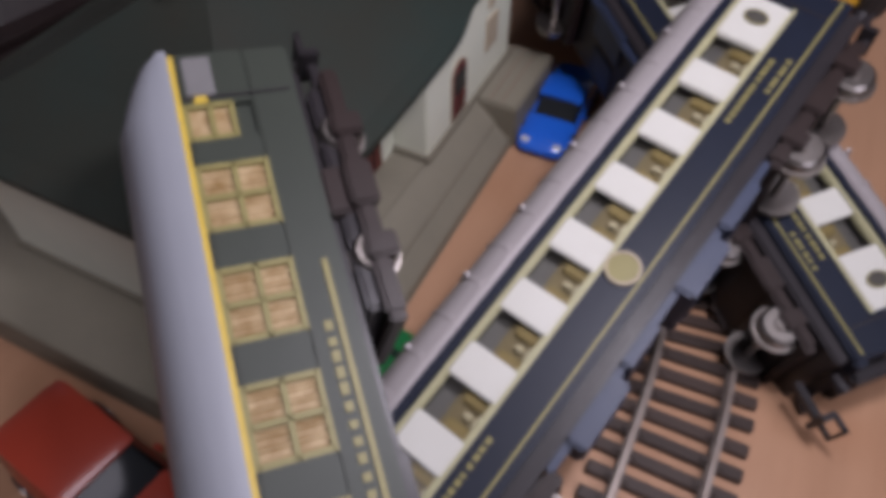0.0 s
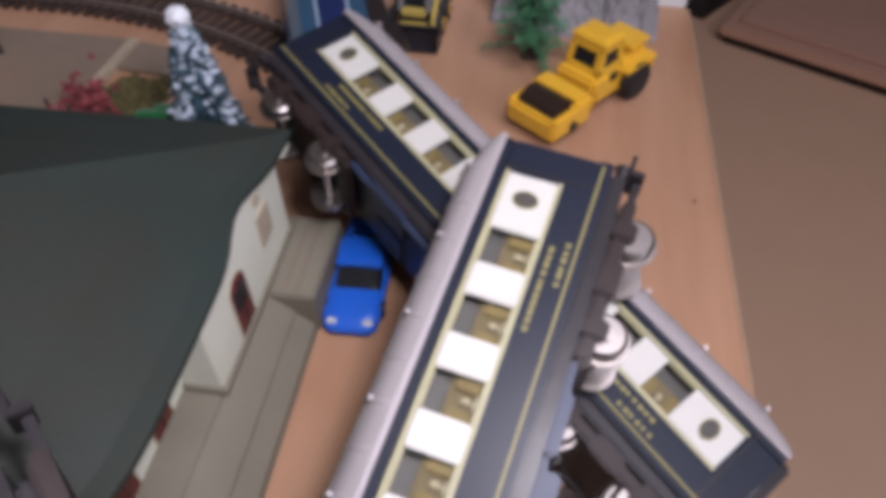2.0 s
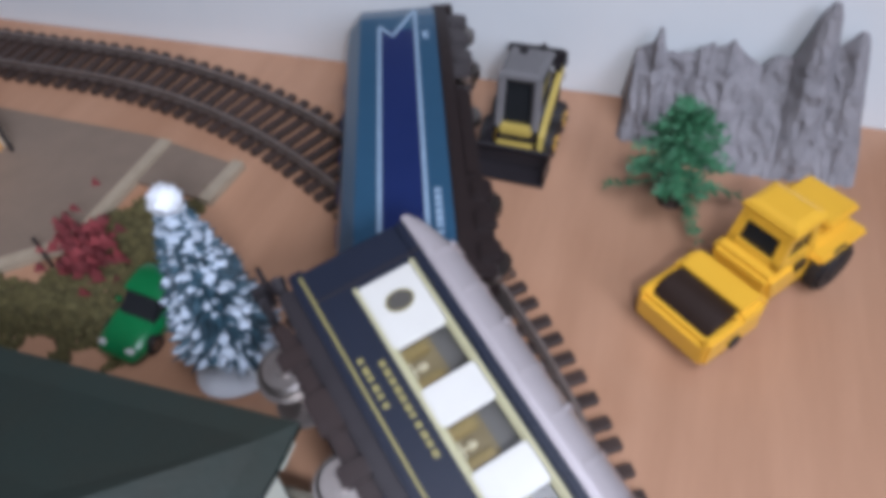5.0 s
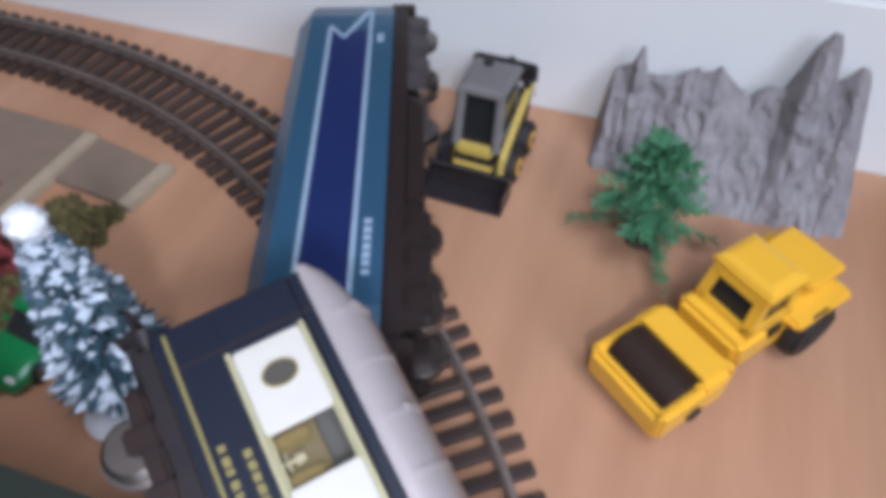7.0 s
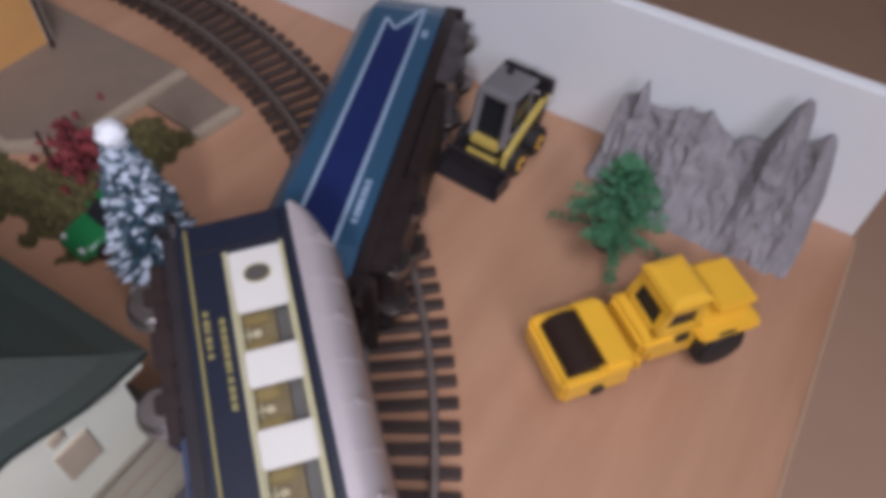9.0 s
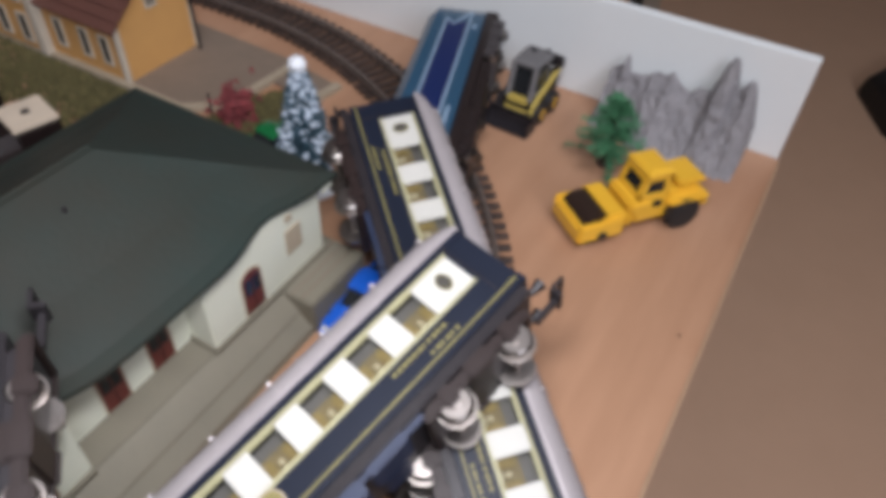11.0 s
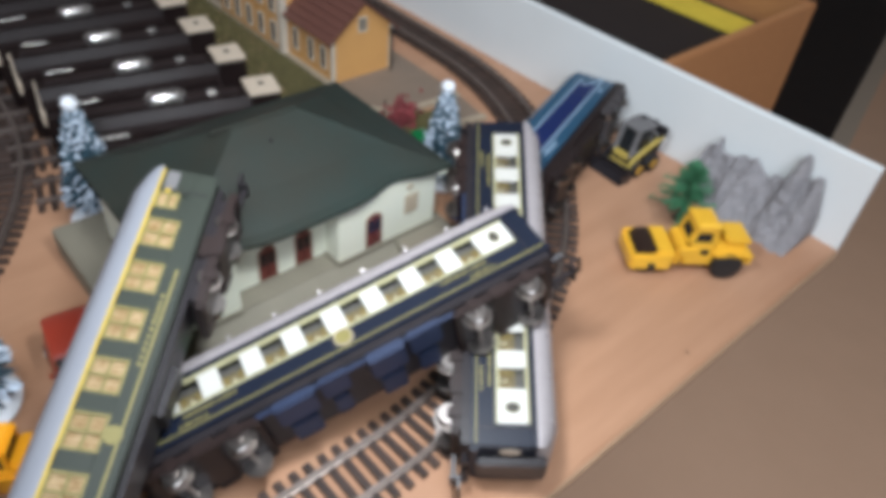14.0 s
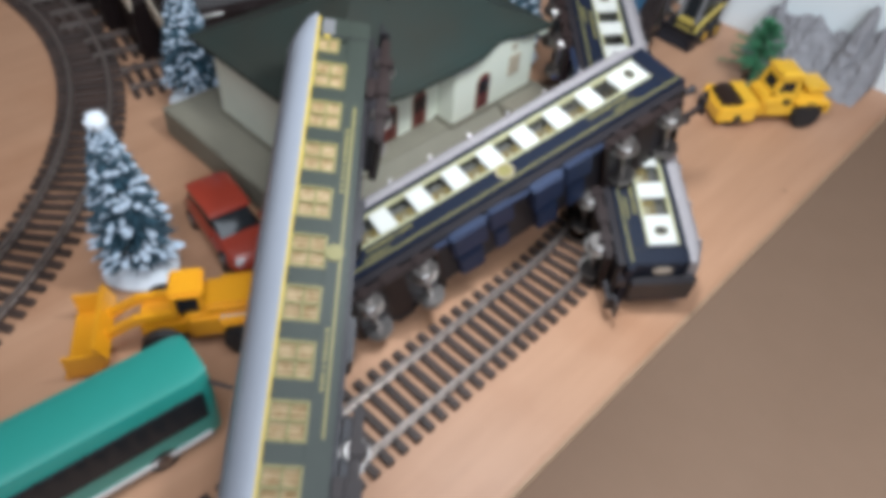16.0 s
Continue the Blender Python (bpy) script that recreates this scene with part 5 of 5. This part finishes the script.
def roller():
    m = pose(-0.0425, -0.0705, 0, 0, 0, 51.5)
    t = thing("road_roller", "yellow toy road roller with a black drum", "toy roller", m)
    # front of the machine is -x
    fr = box(-0.0302, -0.0256, -0.0108, 0.0108, 0.0030, 0.0112, 0.0012)
    for s in (-1, 1):
        box(-0.0300, -0.0105, s * 0.0098 - 0.0012, s * 0.0098 + 0.0012, 0.0040, 0.0125, 0.0008, bm=fr)
    box(-0.0194, -0.0095, -0.0108, 0.0108, 0.0040, 0.0146, 0.0016, bm=fr)
    part("drum_frame", fr, M_YEL, t, "yellow drum frame")
    part("drum", tube((-0.0215, -0.0086, 0.0074), (-0.0215, 0.0086, 0.0074), 0.0074, n=40, bevel=0.0005), M_DRUM, t, "brown-black drum", smooth=True)
    for s in (-1, 1):
        part("axle_cap", tube((-0.0200, s * 0.0106, 0.0062), (-0.0200, s * 0.0116, 0.0062), 0.0020, n=14), M_TYRE, t)
    part("hitch", box(-0.0100, -0.0040, -0.0030, 0.0030, 0.0050, 0.0090, 0.0008), M_YEL, t)
    part("cross_beam", box(-0.0085, -0.0065, -0.0095, 0.0095, 0.0060, 0.0105, 0.0006), M_YEL, t)
    part("chassis", box(-0.0045, 0.0230, -0.0080, 0.0080, 0.0050, 0.0120, 0.0010), M_YEL, t)
    part("hood", box(-0.0080, 0.0025, -0.0086, 0.0086, 0.0105, 0.0162, 0.0012), M_YEL, t, "yellow front hood")
    def cab_ring(z):
        f = (z - 0.0110) / 0.0160
        return -0.0058 + 0.0040 * f, 0.0098 - 0.0012 * f, 0.0078 - 0.0010 * f

    def block(z0, z1, grow):
        def ring(z):
            x0, x1, y = cab_ring(z)
            return [Vector((x0 - grow, -y - grow, z)), Vector((x1 + grow, -y - grow, z)), Vector((x1 + grow, y + grow, z)), Vector((x0 - grow, y + grow, z))]
        return loft(ring, [z0, z1])

    cab = part("cab", block(0.0105, 0.0262, -0.0006), M_PANE, t, "dark cab interior")
    part("cab_wall", block(0.0100, 0.0182, 0.0), M_YEL, cab)
    part("cab_head", block(0.0240, 0.0264, 0.0), M_YEL, cab)
    for z0, z1 in ((0.0160, 0.0245),):
        for sx in (0, 1):
            for sy in (-1, 1):
                def post(z):
                    x0, x1, y = cab_ring(z)
                    xc, yc = (x0, x1)[sx], sy * y
                    dx = 0.0022 * (1 if sx == 0 else -1)
                    return [Vector((xc, yc, z)), Vector((xc + dx, yc, z)), Vector((xc + dx, yc - sy * 0.0024, z)), Vector((xc, yc - sy * 0.0024, z))]
                part("cab_pillar", loft(post, [z0, z1]), M_YEL, cab)
    part("cab_roof", loft(lambda s: [Vector((x, y, s[1])) for x, y in ((-0.0018 - s[0], -0.0070 - s[0]), (0.0088 + s[0], -0.0070 - s[0]), (0.0088 + s[0], 0.0070 + s[0]), (-0.0018 - s[0], 0.0070 + s[0]))], [(0.0004, 0.0262), (0.0006, 0.0272), (-0.0002, 0.0284), (-0.0018, 0.0289)]), M_YEL, cab, "yellow cab roof")
    part("side_window", box(0.0030, 0.0068, -0.0084, -0.0072, 0.0118, 0.0146, 0.0002), M_PANE, t)
    part("engine_cover", box(0.0095, 0.0255, -0.0075, 0.0075, 0.0110, 0.0165, 0.0010), M_YEL, t)
    part("rear_deck", box(0.0142, 0.0262, -0.0074, 0.0074, 0.0184, 0.0204, 0.0006), M_YEL, t, "yellow rear canopy")
    part("rear_deck_post", box(0.0160, 0.0240, -0.0060, 0.0060, 0.0160, 0.0186, 0.0005), M_YEL, t)
    for s in (-1, 1):
        wheel(t, 0.0165, s * 0.0098, 0.0072, 0.0074, 0.0048, M_TYRE, label="black rear tyre")
        part("fender", box(0.0085, 0.0270, s * 0.0090 - 0.0024, s * 0.0090 + 0.0024, 0.0125, 0.0148, 0.0008), M_YEL, t)
    part("rear_bumper", box(0.0250, 0.0292, -0.0095, 0.0095, 0.0070, 0.0130, 0.0010), M_YEL, t)


roller()


def skid_steer():
    m = pose(-0.1116, -0.0255, 0, 0, 0, -93) @ Matrix.Scale(0.95, 4)
    t = thing("skid_steer_loader", "black and yellow toy skid steer loader with grey cab", "toy loader", m)
    # front is +x
    bucket = loft(lambda s: [Vector((x, s, z)) for x, z in ((0.0120, 0.0002), (0.0208, 0.0002), (0.0208, 0.0010), (0.0136, 0.0014), (0.0126, 0.0058), (0.0148, 0.0088), (0.0138, 0.0094), (0.0110, 0.0060))], [-0.0124, 0.0124])
    for s in (-0.0124, 0.0117):
        box(0.0118, 0.0200, s, s + 0.0007, 0.0002, 0.0068, 0.0002, bm=bucket)
    part("bucket", bucket, M_BLACK, t, "black front bucket")
    part("chassis", box(-0.0150, 0.0080, -0.0068, 0.0068, 0.0030, 0.0105, 0.0010), M_BLACK, t)
    part("nose", box(0.0070, 0.0104, -0.0054, 0.0054, 0.0104, 0.0138, 0.0007), M_OCHRE, t, "dull yellow upper nose plate")
    part("nose", box(0.0076, 0.0116, -0.0060, 0.0060, 0.0058, 0.0088, 0.0007), M_OCHRE, t, "yellow lower nose plate")
    part("nose_bar", box(0.0070, 0.0108, -0.0062, 0.0062, 0.0087, 0.0101, 0.0003), M_BLACK, t, "black bar between the nose plates")
    for s in (-1, 1):
        # lift arm: from the rear tower down to the bucket
        arm = loft(lambda k: [Vector((k[0], s * 0.0086 + y, k[1] + z)) for y, z in ((-0.0009, -k[2]), (0.0009, -k[2]), (0.0009, k[2]), (-0.0009, k[2]))],
                   [(-0.0165, 0.0200, 0.0010), (-0.0100, 0.0182, 0.0012), (0.0030, 0.0134, 0.0012), (0.0098, 0.0104, 0.0011), (0.0112, 0.0050, 0.0012)])
        la = part("lift_arm", arm, M_OCHRE if s > 0 else M_BLACK, t, "yellow lift arm" if s > 0 else "black lift arm")
        part("arm_pad", box(0.0095, 0.0130, s * 0.0086 - 0.0012, s * 0.0086 + 0.0012, 0.0028, 0.0058, 0.0004), M_BLACK, la)
        part("cylinder", tube((-0.0060, s * 0.0076, 0.0110), (0.0050, s * 0.0076, 0.0118), 0.0007, n=8), M_CHROME, la)
        part("rear_tower", loft(lambda z: [Vector((x - (z - 0.010) * 0.25, s * 0.0078 + y, z)) for x, y in ((-0.0150, -0.0012), (-0.0110, -0.0012), (-0.0110, 0.0012), (-0.0150, 0.0012))], [0.0095, 0.0225]), M_BLACK, t, "black rear tower")
        for x in (-0.0090, 0.0042):
            w = wheel(t, x, s * 0.0100, 0.0056, 0.0056, 0.0044, M_YEL, label="black tyre with a yellow hub")
            part("hub_cap", tube((x, s * 0.0122, 0.0056), (x, s * 0.0130, 0.0056), 0.0011, n=10), M_BLACK, w)
        part("side_plate", box(-0.0140, 0.0060, s * 0.0072 - 0.0006, s * 0.0072 + 0.0006, 0.0085, 0.0128, 0.0003), M_BLACK, t)
        part("mesh_panel", box(-0.0070, 0.0030, s * 0.0063 - 0.0004, s * 0.0063 + 0.0004, 0.0150, 0.0255, 0.0002), M_PANE, t, "dark side mesh")
        # slanting front posts and upright rear posts of the cab
        part("cab_post", tube((0.0082, s * 0.0060, 0.0125), (0.0046, s * 0.0058, 0.0285), 0.0015, n=8), M_CABGREY, t)
        part("cab_post", tube((-0.0082, s * 0.0060, 0.0125), (-0.0080, s * 0.0060, 0.0285), 0.0010, n=8), M_CABGREY, t)
        part("cab_rail", tube((-0.0082, s * 0.0064, 0.0145), (0.0076, s * 0.0064, 0.0145), 0.0008, n=8), M_CABGREY, t)
    cab = loft(lambda k: [Vector((x, y, k[0])) for x, y in ((-0.0078, -0.0056), (k[1], -0.0056), (k[1], 0.0056), (-0.0078, 0.0056))], [(0.0105, 0.0076), (0.0284, 0.0036)])
    part("cab", cab, M_PANE, t, "dark cab interior")
    part("seat", box(-0.0040, 0.0030, -0.0035, 0.0035, 0.0105, 0.0150, 0.0008), M_TYRE, t)
    roof = loft(lambda k: [Vector((x, y, k[1])) for x, y in ((-0.0100 - k[0], -0.0070 - k[0]), (0.0052 + k[0], -0.0066 - k[0]), (0.0052 + k[0], 0.0066 + k[0]), (-0.0100 - k[0], 0.0070 + k[0]))], [(0.0000, 0.0280), (0.0004, 0.0288), (0.0000, 0.0300), (-0.0012, 0.0306)])
    part("cab_roof", roof, M_CABGREY, t, "warm grey cab roof")
    part("rear_engine", box(-0.0165, -0.0085, -0.0066, 0.0066, 0.0100, 0.0200, 0.0012), M_BLACK, t, "black engine cover")
    part("rear_frame", box(-0.0188, -0.0158, -0.0100, 0.0100, 0.0200, 0.0262, 0.0008), M_BLACK, t, "black rear cross frame")
    for s in (-1, 1):
        part("tail_lamp", box(-0.0186, -0.0166, s * 0.0086 - 0.0012, s * 0.0086 + 0.0012, 0.0150, 0.0190, 0.0004), M_LIGHTGLASS, t, "pale tail lamp block")
    part("exhaust", tube((-0.0130, 0.0030, 0.0195), (-0.0130, 0.0030, 0.0300), 0.0010, n=10), M_BLACK, t)
    part("beacon", tube((-0.0070, -0.0020, 0.0300), (-0.0070, -0.0020, 0.0318), 0.0014, n=10), M_BLACK, t)


skid_steer()


def wheel_loader():
    m = pose(-0.1140, -0.3560, 0, 0, 0, 57)
    t = thing("wheel_loader", "amber toy wheel loader with its bucket lowered", "toy loader", m)
    # front is -x
    part("rear_body", box(0.0020, 0.0330, -0.0080, 0.0080, 0.0060, 0.0165, 0.0014), M_AMBER, t)
    part("engine_hood", box(0.0080, 0.0335, -0.0066, 0.0066, 0.0160, 0.0200, 0.0012), M_AMBER, t)
    part("front_frame", box(-0.0130, 0.0030, -0.0055, 0.0055, 0.0060, 0.0135, 0.0012), M_AMBER, t)
    part("cab", box(-0.0010, 0.0080, -0.0052, 0.0052, 0.0160, 0.0235, 0.0006), M_PANE, t)
    part("cab_roof", box(-0.0020, 0.0090, -0.0062, 0.0062, 0.0235, 0.0262, 0.0010), M_AMBER, t)
    for x in (-0.0008, 0.0076):
        for y in (-0.0052, 0.0052):
            part("cab_post", box(x - 0.0007, x + 0.0007, y - 0.0007, y + 0.0007, 0.0160, 0.0238), M_AMBER, t)
    for s in (-1, 1):
        arm = loft(lambda k: [Vector((k[0], s * 0.0045 + y, k[1] + z)) for y, z in ((-0.0010, -0.0018), (0.0010, -0.0018), (0.0010, 0.0018), (-0.0010, 0.0018))], [(0.0000, 0.0160), (-0.0140, 0.0150), (-0.0260, 0.0080)])
        part("lift_arm", arm, M_AMBER, t)
        for x in (-0.0060, 0.0200):
            wheel(t, x, s * 0.0100, 0.0070, 0.0070, 0.0050, M_TYRE)
        part("fender", box(0.0130, 0.0270, s * 0.0090 - 0.0022, s * 0.0090 + 0.0022, 0.0140, 0.0160, 0.0006), M_AMBER, t)
    b = loft(lambda y: [Vector((x, y, z)) for x, z in ((-0.0250, 0.0010), (-0.0370, 0.0005), (-0.0370, 0.0016), (-0.0262, 0.0022), (-0.0240, 0.0080), (-0.0265, 0.0140), (-0.0252, 0.0146), (-0.0224, 0.0080))], [-0.0135, 0.0135])
    for y in (-0.0135, 0.0127):
        box(-0.0360, -0.0240, y, y + 0.0008, 0.0010, 0.0110, bm=b)
    part("bucket", b, M_AMBER, t, "amber bucket")
    part("counterweight", box(0.0320, 0.0352, -0.0074, 0.0074, 0.0070, 0.0150, 0.0010), M_AMBER, t)
    part("side_stripe", box(0.0130, 0.0290, -0.0084, -0.0078, 0.0150, 0.0162), M_CREAM, t)


wheel_loader()


def bus():
    m = axes((0.10, 0.995, 0), (-0.995, 0.10, 0), (0, 0, 1), (-0.0870, -0.4120, 0))
    t = thing("toy_bus", "teal toy bus with dark windows", "toy bus", m)
    L, hw = 0.0450, 0.0105

    def ring(x):
        f = min(1.0, (L - abs(x)) / 0.004)
        k = 0.80 + 0.20 * f ** 0.5
        return [Vector((x, y * k, z)) for y, z in ((-hw, 0.0050), (-hw, 0.0180), (-hw * 0.97, 0.0275), (-hw * 0.85, 0.0310), (-hw * 0.5, 0.0322), (hw * 0.5, 0.0322), (hw * 0.85, 0.0310), (hw * 0.97, 0.0275), (hw, 0.0180), (hw, 0.0050))]

    part("body", loft(ring, [-L, -L + 0.001, -L + 0.004, 0, L - 0.004, L - 0.001, L]), M_TEAL, t, "glossy teal bus body", smooth=True)
    for s in (-1, 1):
        part("window_band", box(-L + 0.003, L - 0.0035, s * hw - 0.0006, s * hw + 0.0003, 0.0150, 0.0268, 0.0003), M_PANE, t, "dark tinted side windows")
        for k in range(6):
            x = -L + 0.0165 + k * 0.0125
            part("window_post", box(x - 0.0005, x + 0.0005, s * hw - 0.0004, s * hw + 0.0006, 0.0150, 0.0268), M_BLACK, t)
        for x in (-0.027, 0.026):
            wheel(t, x, s * (hw - 0.0016), 0.0052, 0.0052, 0.0034, M_CHROME)
        part("lower_trim", box(-L + 0.004, L - 0.004, s * hw - 0.0004, s * hw + 0.0005, 0.0050, 0.0072), M_LIGHTGLASS, t)
    part("windscreen", box(L - 0.0010, L + 0.0004, -hw * 0.72, hw * 0.72, 0.0150, 0.0262, 0.0003), M_PANE, t)
    part("mirror", tube((L - 0.001, -hw * 0.8, 0.027), (L + 0.004, -hw * 1.35, 0.026), 0.0006, n=6), M_BLACK, t)


bus()
